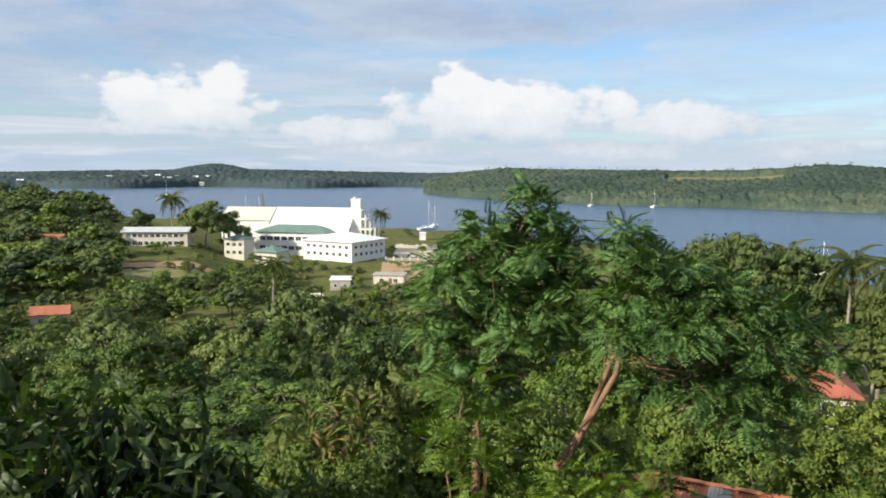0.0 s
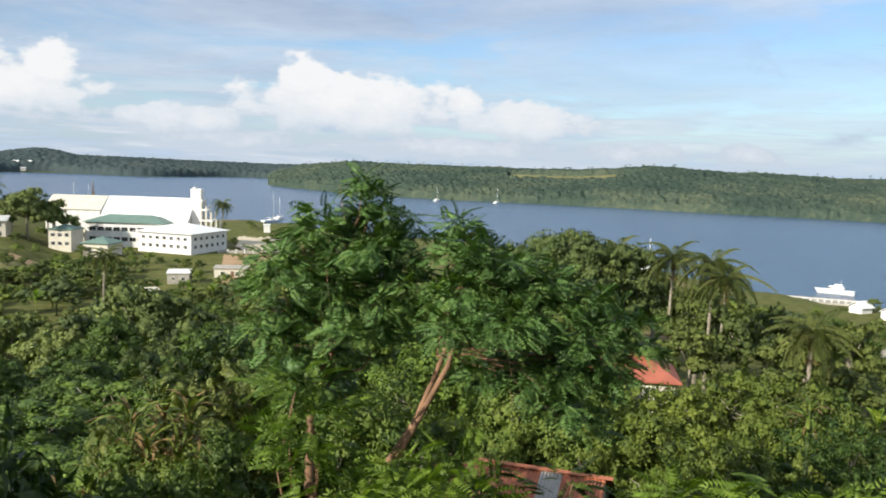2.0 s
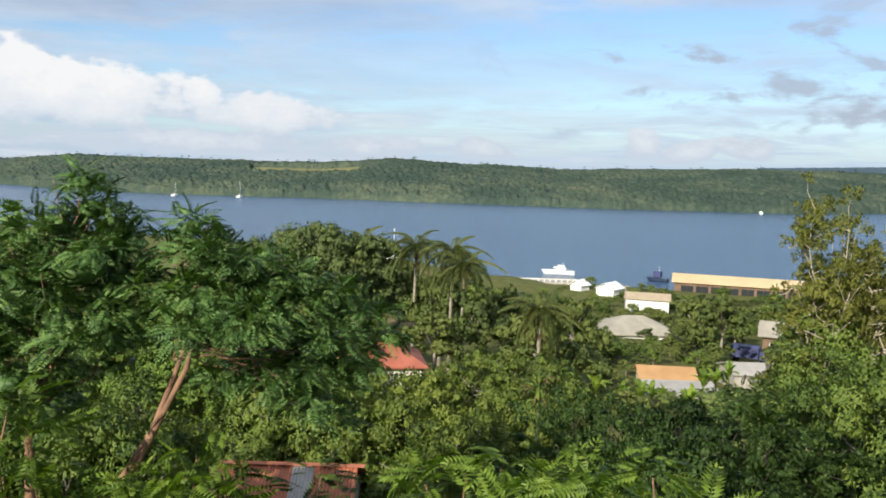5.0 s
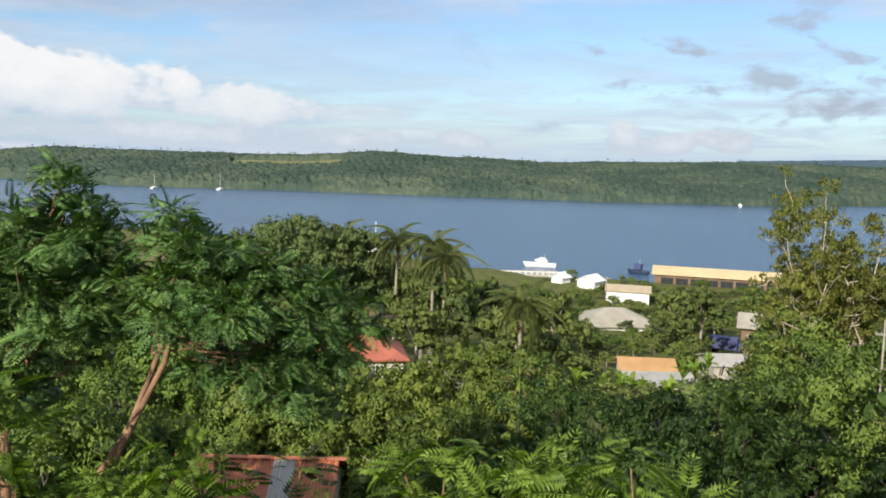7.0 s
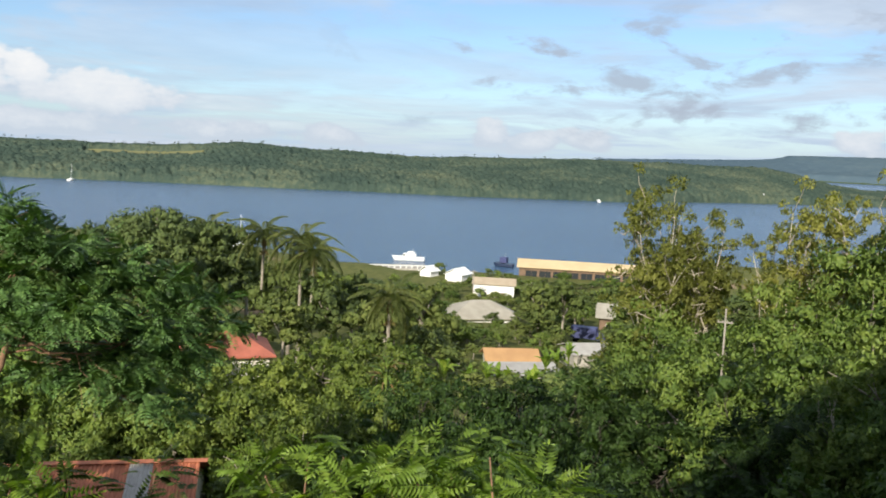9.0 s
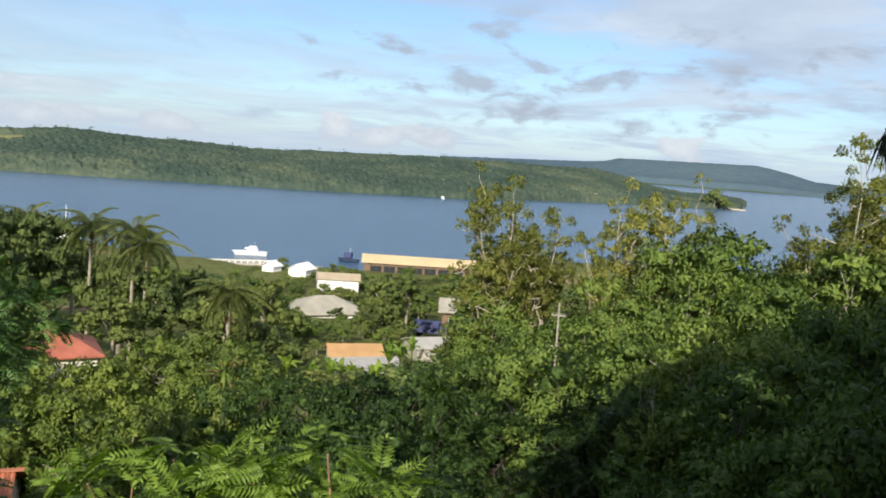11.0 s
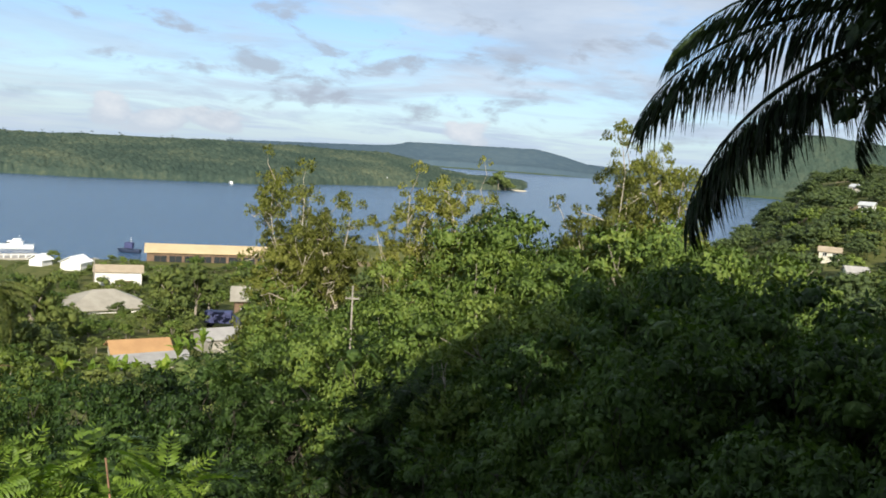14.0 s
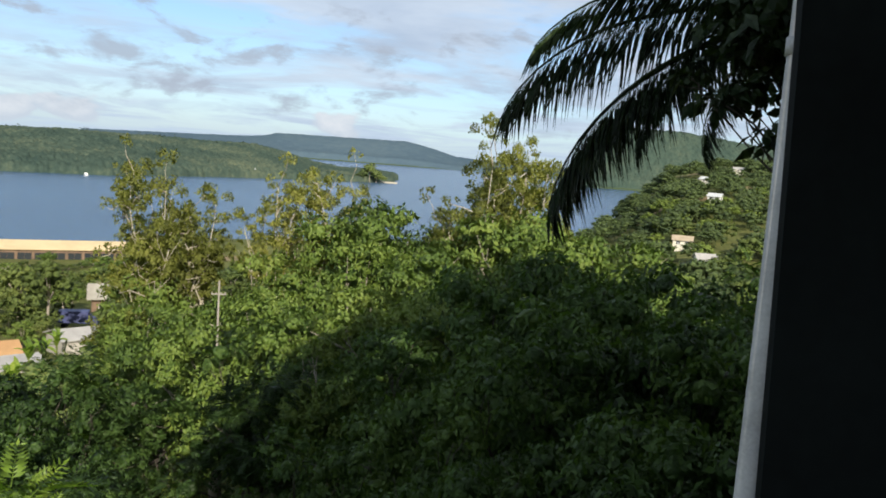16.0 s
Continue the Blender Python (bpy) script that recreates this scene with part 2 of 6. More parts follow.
def ground_build(N):
    p = worldpos(N)
    n1, n2 = N.noise(p, 0.02, 5.0, 0.6), N.noise(p, 0.35, 5.0, 0.65)
    grass = N.ramp(n2, (0.3, (0.060, 0.075, 0.020)), (0.7, (0.150, 0.150, 0.050)))
    earth = N.ramp(n2, (0.3, (0.16, 0.11, 0.06)), (0.75, (0.34, 0.25, 0.16)))
    near_ = N.mix(N.smooth(n1, 0.60, 0.68), grass, earth)
    flat_ = N.add("ShaderNodeVectorMath", operation="LENGTH")
    N.put(flat_.inputs[0], p)
    return N.mix(N.smooth(flat_.outputs[1], 560.0, 760.0), near_, N.ramp(n2, (0.3, (0.045, 0.066, 0.032)), (0.7, (0.080, 0.105, 0.050))))


GROUND = material("grass_and_earth", ground_build, 0.95, 0, 0.1, 0.06, 2.0)
EARTH = worn("bare_earth", (0.42, 0.28, 0.16), (0.28, 0.18, 0.10), 0.3, 0.95, 0.03)
GRASS_FIELD = worn("mown_grass", (0.200, 0.190, 0.070), (0.115, 0.120, 0.040), 0.15, 0.95, 0.03)
SAND = worn("sand", (0.60, 0.52, 0.38), (0.45, 0.38, 0.28), 0.2, 0.95, 0.02)


def water_build(N):
    p = worldpos(N)
    return N.ramp(N.noise(p, 0.004, 4.0), (0.3, (0.030, 0.074, 0.148)), (0.7, (0.046, 0.098, 0.178)))


WATER = material("sea_water", water_build, 0.24, 0, 0.5, 0.0)
wt = Nodes(WATER.node_tree, True)
wb = wt.add("ShaderNodeBump")
wb.inputs["Strength"].default_value, wb.inputs["Distance"].default_value = 1.0, 0.55
wm = wt.add("ShaderNodeMapping")
wm.inputs["Scale"].default_value = (0.35, 0.8, 1.0)
wm.inputs["Rotation"].default_value = (0, 0, radians(30))
wt.put(wm.inputs[0], worldpos(wt))
wt.put(wb.inputs["Height"], wt.math("ADD", wt.noise(wm.outputs[0], 0.9, 5.0, 0.65), wt.math("MULTIPLY", wt.noise(worldpos(wt), 0.03, 3.0), 1.5)))
wt.put(next(n for n in WATER.node_tree.nodes if n.type == "BSDF_PRINCIPLED").inputs["Normal"], wb.outputs[0])

WHITE = worn("white_paint", (0.80, 0.79, 0.76), (0.66, 0.64, 0.60), 0.5, 0.7, 0.004)
CREAM = worn("cream_paint", (0.66, 0.62, 0.52), (0.50, 0.46, 0.38), 0.5, 0.75, 0.004)
WHITE_ROOF = worn("white_metal_roof", (0.84, 0.84, 0.83), (0.72, 0.72, 0.71), 0.3, 0.45, 0.003)
GREEN_ROOF = worn("green_metal_roof", (0.150, 0.235, 0.195), (0.105, 0.175, 0.145), 0.3, 0.5, 0.003)
TAN_ROOF = worn("tan_metal_roof", (0.42, 0.34, 0.24), (0.32, 0.25, 0.17), 0.4, 0.6, 0.004)
BEIGE_ROOF = worn("beige_grey_roof", (0.36, 0.33, 0.27), (0.26, 0.235, 0.19), 0.5, 0.65, 0.004)
GREY_ROOF = worn("grey_metal_roof", (0.40, 0.38, 0.35), (0.28, 0.26, 0.24), 0.5, 0.6, 0.004)
PALE_ROOF = worn("pale_metal_roof", (0.55, 0.56, 0.56), (0.42, 0.42, 0.41), 0.5, 0.5, 0.004)
RED_ROOF = worn("red_metal_roof", (0.40, 0.125, 0.080), (0.27, 0.085, 0.055), 0.6, 0.6, 0.005)
RUST = worn("rust_red_roof", (0.47, 0.165, 0.088), (0.29, 0.100, 0.055), 0.9, 0.7, 0.006)
ORANGE_ROOF = worn("orange_roof", (0.46, 0.27, 0.12), (0.36, 0.20, 0.09), 0.5, 0.65, 0.005)
YELLOW_ROOF = worn("pale_yellow_roof", (0.66, 0.50, 0.28), (0.55, 0.40, 0.22), 0.2, 0.6, 0.004)
CONCRETE = worn("weathered_concrete", (0.44, 0.41, 0.36), (0.27, 0.25, 0.21), 0.5, 0.9, 0.01)
BROWN_WALL = worn("brown_timber", (0.20, 0.13, 0.085), (0.11, 0.075, 0.05), 0.7, 0.8, 0.01)
GLASS = material("window_glass", lambda N: (0.03, 0.035, 0.04), 0.12, 0, 0.5)
NAVY = worn("navy_paint", (0.03, 0.045, 0.09), (0.02, 0.03, 0.055), 1.0, 0.5, 0.004)
BLUE_PAINT = worn("blue_paint", (0.055, 0.065, 0.16), (0.04, 0.045, 0.11), 0.8, 0.5, 0.004)
GEL = worn("white_hull", (0.82, 0.82, 0.80), (0.74, 0.74, 0.72), 0.8, 0.35, 0.001)
ALU = worn("mast_metal", (0.72, 0.72, 0.72), (0.60, 0.60, 0.60), 3.0, 0.45, 0.001)
POLE = worn("grey_timber_pole", (0.30, 0.27, 0.23), (0.19, 0.17, 0.14), 2.0, 0.9, 0.01)
# near-black: shade put into the wing wall's colour; also the truck's tyres
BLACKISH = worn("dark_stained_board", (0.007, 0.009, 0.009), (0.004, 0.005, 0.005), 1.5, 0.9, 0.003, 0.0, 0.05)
PIPE = worn("weathered_white_pipe", (0.46, 0.46, 0.45), (0.29, 0.29, 0.28), 6.0, 0.7, 0.003)


# ---- mesh tools ----
def np_mesh(name, v, f, mat=None, smooth=False):
    """A mesh from arrays of vertices and triangles (or quads)."""
    v, f = np.asarray(v, "f4").reshape(-1, 3), np.asarray(f, "i4")
    me = bpy.data.meshes.new(name)
    k = f.shape[1]
    me.vertices.add(len(v))
    me.vertices.foreach_set("co", v.ravel())
    me.loops.add(f.size)
    me.loops.foreach_set("vertex_index", f.ravel())
    me.polygons.add(len(f))
    me.polygons.foreach_set("loop_start", np.arange(0, f.size, k, dtype="i4"))
    me.polygons.foreach_set("loop_total", np.full(len(f), k, "i4"))
    if smooth:
        me.polygons.foreach_set("use_smooth", np.ones(len(f), bool))
    me.update(calc_edges=True)
    if mat:
        me.materials.append(mat)
    return me


def leaf_mesh(name, vfn, mat, off=None):
    """A crown: its leaves are shaded by the roundness of the clump that they grow on."""
    v, f, n = vfn
    me = np_mesh(name, v if off is None else v - off, f, mat, True)
    me.normals_split_custom_set_from_vertices(n.astype("f4"))
    return me


def join_soft(*pieces):
    """Joins pieces of vertices, faces and normals; those without normals keep their own."""
    v, f = join(*[p[:2] for p in pieces])
    return v, f, np.concatenate([p[2] if len(p) > 2 else np.zeros((len(np.asarray(p[0]).reshape(-1, 3)), 3)) for p in pieces])


def join(*pieces):
    vs, fs, n = [], [], 0
    for v, f in pieces:
        vs.append(np.asarray(v, float).reshape(-1, 3))
        fs.append(np.asarray(f, int) + n)
        n += len(vs[-1])
    return np.concatenate(vs), np.concatenate(fs)


def unit(a):
    return a / np.maximum(np.linalg.norm(a, axis=-1, keepdims=True), 1e-9)


def leaves(pos, axis, normal, length, width):
    """Folded diamond leaves: base at pos, pointing along axis, facing normal."""
    axis = unit(axis)
    side = unit(np.cross(axis, normal))
    up = np.cross(side, axis)
    length, width = np.broadcast_to(length, len(pos))[:, None], np.broadcast_to(width, len(pos))[:, None]
    mid = pos + axis * length * 0.45
    v = np.stack([pos, mid + side * width / 2 + up * width * 0.16, pos + axis * length - up * length * 0.06,
                  mid - side * width / 2 + up * width * 0.16], 1).reshape(-1, 3)
    b = np.arange(len(pos))[:, None] * 4
    f = np.concatenate([b + [[0, 1, 2]], b + [[0, 2, 3]]], 1).reshape(-1, 3)
    return v, f


def sprays(pos, axis, normal, length, pairs, leaflet, width=0.34, droop=0.25):
    """Feathered leaves: each a bent stalk with pairs of leaflets, and one at its tip."""
    n = len(pos)
    axis, side = unit(axis), unit(np.cross(axis, normal))
    up = np.cross(side, axis)
    length = np.broadcast_to(length, n)
    P, A, U, L = [], [], [], []
    for i in range(pairs):
        s = 0.22 + 0.76 * i / (pairs - 1)
        at_ = pos + axis * (length * s)[:, None] - up * (length * droop * s * s)[:, None]
        k = leaflet * (0.65 + 0.7 * math.sin(math.pi * (0.15 + 0.75 * s)))
        for sg in (-1, 1):
            P.append(at_)
            A.append(side * sg + axis * 0.55 - up * 0.18)
            U.append(up)
            L.append(length * k)
    P.append(pos + axis * (length * 0.98)[:, None] - up * (length * droop)[:, None])
    A.append(axis - up * 0.5)
    U.append(up)
    L.append(length * leaflet)
    P, A, U, L = (np.concatenate(a) for a in (P, A, U, L))
    v, f = leaves(P, A, U, L, L * width)
    # the stalk, a thin blade of two triangles
    tip = pos + axis * length[:, None] - up * (length * droop)[:, None]
    w = side * (length * 0.012)[:, None]
    sv = np.stack([pos - w, pos + w, tip], 1).reshape(-1, 3)
    sf = np.arange(n * 3).reshape(-1, 3)
    return join((v, f), (sv, sf))


def tube(points, radii, sides=7):
    p = np.asarray(points, float)
    r = np.broadcast_to(np.asarray(radii, float), len(p))
    t = unit(np.gradient(p, axis=0))
    ref = np.array([0.31, 0.17, 0.93]) if abs(t[0, 2]) < 0.8 else np.array([0.95, 0.3, 0.1])
    a = unit(np.cross(t, ref))
    b = np.cross(t, a)
    an = np.arange(sides) * 2 * np.pi / sides
    ring = p[:, None] + r[:, None, None] * (np.cos(an)[None, :, None] * a[:, None] + np.sin(an)[None, :, None] * b[:, None])
    v = np.concatenate([ring.reshape(-1, 3), p[:1], p[-1:]])
    f = []
    for i in range(len(p) - 1):
        for j in range(sides):
            q, w = i * sides + j, i * sides + (j + 1) % sides
            f += [(q, w, w + sides), (q, w + sides, q + sides)]
    e = len(p) * sides
    for j in range(sides):
        f += [(e, (j + 1) % sides, j), (e + 1, e - sides + j, e - sides + (j + 1) % sides)]
    return v, np.array(f)


def bent(a, b, rng, wob=0.08, n=6):
    a, b = np.asarray(a, float), np.asarray(b, float)
    s = np.linspace(0, 1, n)[:, None]
    d = np.linalg.norm(b - a)
    off = rng.normal(0, wob * d, (n, 3)) * (np.sin(np.pi * s))
    return a + (b - a) * s + off


ICO_T = (1 + 5 ** 0.5) / 2
ICO_V = unit(np.array([(-1, ICO_T, 0), (1, ICO_T, 0), (-1, -ICO_T, 0), (1, -ICO_T, 0), (0, -1, ICO_T), (0, 1, ICO_T),
                       (0, -1, -ICO_T), (0, 1, -ICO_T), (ICO_T, 0, -1), (ICO_T, 0, 1), (-ICO_T, 0, -1), (-ICO_T, 0, 1)]))
ICO_F = np.array([(0, 11, 5), (0, 5, 1), (0, 1, 7), (0, 7, 10), (0, 10, 11), (1, 5, 9), (5, 11, 4), (11, 10, 2), (10, 7, 6), (7, 1, 8),
                  (3, 9, 4), (3, 4, 2), (3, 2, 6), (3, 6, 8), (3, 8, 9), (4, 9, 5), (2, 4, 11), (6, 2, 10), (8, 6, 7), (9, 8, 1)])


def finer(v, f):
    """Each triangle cut in four, over the unit ball."""
    v, seen, out = [tuple(p) for p in v], {}, []

    def mid(a, b):
        key = (min(a, b), max(a, b))
        if key not in seen:
            seen[key] = len(v)
            v.append(tuple(unit((np.array(v[a]) + np.array(v[b])) / 2)))
        return seen[key]
    for a, b, c in f:
        x, y, z = mid(a, b), mid(b, c), mid(c, a)
        out += [(a, x, z), (x, b, y), (z, y, c), (x, y, z)]
    return np.array(v), np.array(out)


BALL_V, BALL_F = finer(ICO_V, ICO_F)


def lumps(rng, centres, radii, jitter=0.25, fine=False):
    """Many rough lumps of twenty or eighty faces."""
    c, r = np.asarray(centres, float), np.asarray(radii, float)
    if r.ndim == 1:
        r = np.repeat(r[:, None], 3, 1)
    bv, bf = (BALL_V, BALL_F) if fine else (ICO_V, ICO_F)
    k, m = len(c), len(bv)
    v = bv[None] * r[:, None] * (1 + rng.uniform(-jitter, jitter, (k, m, 1))) + c[:, None]
    f = (np.arange(k) * m)[:, None, None] + bf[None]
    return v.reshape(-1, 3), f.reshape(-1, 3)


def clumped(rng, lobes, m, frac=0.46, out=0.76, flat=0.62):
    """Small clumps over the upper side of each lobe: (x, y, z, r, r, r) and the way each faces."""
    c, face = [], []
    for x, y, z, rx, ry, rz in lobes:
        i = np.arange(m) + 0.5
        zz = 1 - 1.36 * i / m
        an = i * 2.399963 + rng.uniform(0, 6.28)
        q = np.sqrt(np.clip(1 - zz * zz, 0, 1))
        d = unit(np.stack([q * np.cos(an), q * np.sin(an), zz], 1) + rng.normal(0, 0.26, (m, 3)))
        p = np.array([x, y, z]) + d * [rx, ry, rz] * out * rng.uniform(0.7, 1.22, (m, 1))
        k = (rx + ry + rz) / 3 * frac * rng.uniform(0.6, 1.4, m)
        c.append(np.stack([p[:, 0], p[:, 1], p[:, 2], k, k, k * flat], 1))
        face.append(d)
    return np.concatenate(c), np.concatenate(face)


def foliage(rng, lobes, per_area, size, aspect=0.5, shell=0.45, spread=0.5, core=0.62, down=0.0, clumps=6, frac=0.46, soft=0.75, heart=False):
    """Leaves on clumps over rounded lobes (x, y, z, rx, ry, rz), with a rough heart of leaves."""
    lobes = np.asarray(lobes, float)
    if clumps:
        subs, face = clumped(rng, lobes, clumps, frac)
    else:
        subs, face = lobes, np.zeros((len(lobes), 3))
    P, A, N, S, L = [], [], [], [], []
    for (x, y, z, rx, ry, rz), fd in zip(subs, face):
        n = max(5, int(per_area * 4 * (rx * ry + ry * rz + rz * rx)))
        d = unit(rng.normal(0, 1, (n, 3)) + fd * 0.7)
        low = d[:, 2] < -0.35
        d[low, 2] *= -rng.uniform(0, 1, low.sum())
        d = unit(d)
        P.append(np.array([x, y, z]) + d * [rx, ry, rz] * (1 - shell * rng.uniform(0, 1, (n, 1)) ** 1.6 + 0.16 * rng.uniform(0, 1, (n, 1)) ** 3))
        nrm = unit(d + rng.normal(0, spread, (n, 3)) + [0, 0, 0.35])
        A.append(unit(np.cross(nrm, rng.normal(0, 1, (n, 3)))) + d * 0.35 - np.array([0, 0, down]))
        N.append(nrm)
        S.append(unit((d * 0.52 + fd * 0.62 + [0, 0, 0.1]) * soft + nrm * (1 - soft)))
        L.append(size * rng.uniform(0.65, 1.35, n))
    P, A, N, S, L = (np.concatenate(a) for a in (P, A, N, S, L))
    v, f = leaves(P, A, N, L, L * aspect)
    out = [(v, f, np.repeat(S, 4, 0))]
    if core:
        inner = lobes if not clumps else lobes[:1] if heart else lobes[:0]
        if len(inner):
            out.append(lumps(rng, inner[:, :3], inner[:, 3:] * core * 0.9, 0.15))
        if clumps:
            out.append(lumps(rng, subs[:, :3], subs[:, 3:] * core, 0.3))
    return join_soft(*out)


def part(name, mesh, parent, label=""):
    ob = new(name, mesh)
    ob.parent = parent
    return tagged(ob, label)


def thing(name, label, category, m=None, group="", kind=""):
    ob = new(name)
    if m is not None:
        ob.matrix_world = m
    return tagged(ob, label, category, group, kind)


def bm_mesh(name, bm, mat, bevel=0.0):
    if bevel:
        bmesh.ops.bevel(bm, geom=list(bm.edges), offset=bevel, segments=1, affect="EDGES")
    me = bpy.data.meshes.new(name)
    bm.to_mesh(me)
    bm.free()
    me.materials.append(mat)
    return me


def add_box(bm, x0, x1, y0, y1, z0, z1):
    m = Matrix.LocRotScale(((x0 + x1) / 2, (y0 + y1) / 2, (z0 + z1) / 2), None, (x1 - x0, y1 - y0, z1 - z0))
    return bmesh.ops.create_cube(bm, size=1, matrix=m)["verts"]


def box_mesh(name, mat, *boxes, bevel=0.0):
    bm = bmesh.new()
    for b in boxes:
        add_box(bm, *b)
    return bm_mesh(name, bm, mat, bevel)


# ---- ground, sea ----
def table(x, *pairs):
    xs, ys = zip(*sorted(pairs))
    return np.interp(x, xs, ys)


def step(x, a, b):
    s = np.clip((x - a) / (b - a), 0, 1)
    return s * s * (3 - 2 * s)


OPPOSITE = [(-73, 1290), (-70, 1255), (-68, 1200), (-59, 1030), (-52, 880), (-41, 820), (-29, 830), (-16, 880), (-10, 905), (-4.6, 970), (0, 1140), (1.3, 1215), (2.4, 1240)]


def height(x, y):
    """Height of the ground over the sea at a place."""
    x, y = np.asarray(x, float), np.asarray(y, float)
    d = np.hypot(x, y)
    az = np.degrees(np.arctan2(-x, y))
    wob = np.sin(x * 0.031 + 1.3) * np.cos(y * 0.027) + 0.5 * np.sin(x * 0.083) * np.sin(y * 0.071 + 0.6)
    near = table(d, (0, 33.4), (6, 33.2), (14, 31.0), (25, 27.8), (45, 22.5), (75, 17.0), (110, 10.4), (150, 6.2), (200, 3.8), (260, 3.0), (300, 4.6), (2000, 4.6))
    near = near + wob * np.clip((d - 20) / 100, 0, 1) * 0.7
    near = near - 4.0 * np.exp(-((x - 12.6) ** 2 + (y - 29.0) ** 2) / 90.0)
    # the bluff with the long house, and the wooded rise beside it
    near = near + 6.0 * step(az, 14, 18) * step(d, 215, 250) * (1 - step(d, 470, 560))
    near = near + 9.0 * step(az, 20, 26) * step(d, 260, 380) * (1 - step(d, 500, 620))
    shore = table(az, (-180, 900), (-130, 1200), (-92, 1500), (-88.5, 1100), (-86.5, 620), (-84, 430), (-75, 350), (-60, 330), (-52, 292), (-45, 268), (-38, 270),
                  (-32, 286), (-15, 366), (1, 470), (8, 520), (16, 560), (22, 640), (30, 660), (90, 900), (180, 900))
    ours = near * (1 - step(d, shore - 12, shore + 3)) - 5.0 * step(d, shore - 8, shore + 25)
    # the hill on our own side of the water
    hill = table(az, (-180, 40), (-104, 50), (-97, 49), (-93, 45), (-90, 36), (-88, 17), (-86.5, 4), (-85, 0))
    hill = hill * table(d, (0, 0), (90, 0), (200, .12), (300, .3), (450, .68), (600, 1), (900, .9), (1500, 0)) * (1 - step(-az, 150, 178)) * (1 + 0.04 * wob)
    z = ours + hill
    # the island across the bay
    so = table(az, *OPPOSITE)
    crest = table(az, (-73, -8), (-71.2, -2), (-70.6, 1.5), (-69, 5), (-67, 7), (-65, 13), (-63, 28), (-61, 36), (-50, 36), (-40, 30), (-37, 29), (-30, 33), (-25, 37), (-20, 28), (-12, 28), (-4, 30), (-1, 22), (0.8, 8), (1.4, -1), (2.4, -8))
    rise = step(d, so, so + 300) * 0.75 + 0.25 * step(d, so - 2, so + 40)
    isle = (crest + wob * 1.2) * rise * (1 - step(d, so + 420, so + 760)) - 6 * step(d, so + 560, so + 760)
    z = np.maximum(z, np.where((az > -73) & (az < 2.4), isle - 3 * (1 - step(d, so - 20, so + 6)), -5))
    # the low wooded shore at the head of the bay
    sl = 1600 + 60 * np.sin(az * 0.5)
    cl = table(az, (-6, 16), (2, 16), (7, 19), (11, 22), (13.5, 23), (14.6, 33), (15.8, 37), (17, 31), (18.5, 21), (23, 19), (28, 15), (60, 30))
    left = cl * (0.3 * step(d, sl, sl + 30) + 0.7 * step(d, sl, sl + 380)) * (1 - step(d, sl + 700, sl + 1100)) - 3 * (1 - step(d, sl - 20, sl + 6)) - 6 * step(d, sl + 900, sl + 1100)
    z = np.maximum(z, np.where((az > -6) & (az < 100), left, -5))
    # the table land far off beyond the sound
    cr = table(az, (-100, 40), (-84, 42), (-78, 52), (-75, 66), (-73.6, 96), (-72.2, 122), (-71.4, 132), (-66, 126), (-62.5, 122), (-61.4, 100), (-60, 90), (-50, 60), (-40, 40))
    far = cr * (0.25 * step(d, 4250, 4300) + 0.75 * step(d, 4300, 4700)) - 3 * (1 - step(d, 4230, 4255))
    z = np.maximum(z, np.where((az > -100) & (az < -40), far, -5))
    # the steep wooded headland beyond the near hillside
    hd = table(az, (-180, 90), (-104, 120), (-95, 152), (-90, 182), (-86.5, 180), (-85.4, 174), (-84.9, 150), (-84.5, 80), (-84.1, -6))
    head = hd * (0.12 * step(d, 2290, 2320) + 0.88 * step(d, 2310, 2700)) * (1 - 0.5 * step(d, 3000, 3600)) - 3 * (1 - step(d, 2280, 2295))
    z = np.maximum(z, np.where(az < -84, head, -5))
    return z


def gz(x, y):
    return float(height(x, y))


def spot(az, dist, lift=0.0):
    v = at(az, dist)
    v.z = gz(v.x, v.y) + lift
    return v


az_steps = np.concatenate([np.arange(-100, 34, 0.5), np.arange(34, 260, 4.0)])
d_steps = np.concatenate([np.linspace(0.002, 20, 12), np.geomspace(22, 700, 70), np.geomspace(712, 1700, 60), np.geomspace(1720, 4880, 45)])
AA, DD = np.meshgrid(np.radians(az_steps), d_steps, indexing="ij")
GX, GY = -np.sin(AA) * DD, np.cos(AA) * DD
na, nd = AA.shape
gv = np.stack([GX, GY, height(GX, GY)], -1).reshape(-1, 3)
gi = np.arange(na)[:, None] * nd + np.arange(nd - 1)[None]
gj = ((np.arange(na) + 1) % na)[:, None] * nd + np.arange(nd - 1)[None]
gf = np.stack([gi, gi + 1, gj + 1, gj], -1).reshape(-1, 4)
tagged(new("ground", np_mesh("ground", gv, gf, GROUND, True)), "grassy hillside with bare earth, falling to the bay", "ground", "", "structure")
bm = bmesh.new()
bmesh.ops.create_circle(bm, cap_ends=True, segments=96, radius=4900)
tagged(new("water", bm_mesh("water", bm, WATER)), "calm blue-grey water of a sheltered bay", "water", "", "structure")


# ---- trees ----
def polar_lobes(spec):
    """Lobes named by bearing, slope seen from the terrace, distance and radius."""
    out = []
    for az, el, d, r in spec:
        v = at(az, d, EYE + d * math.tan(radians(el)))
        out.append((v.x, v.y, v.z, r * 1.15, r * 1.15, r * 0.85))
    return out


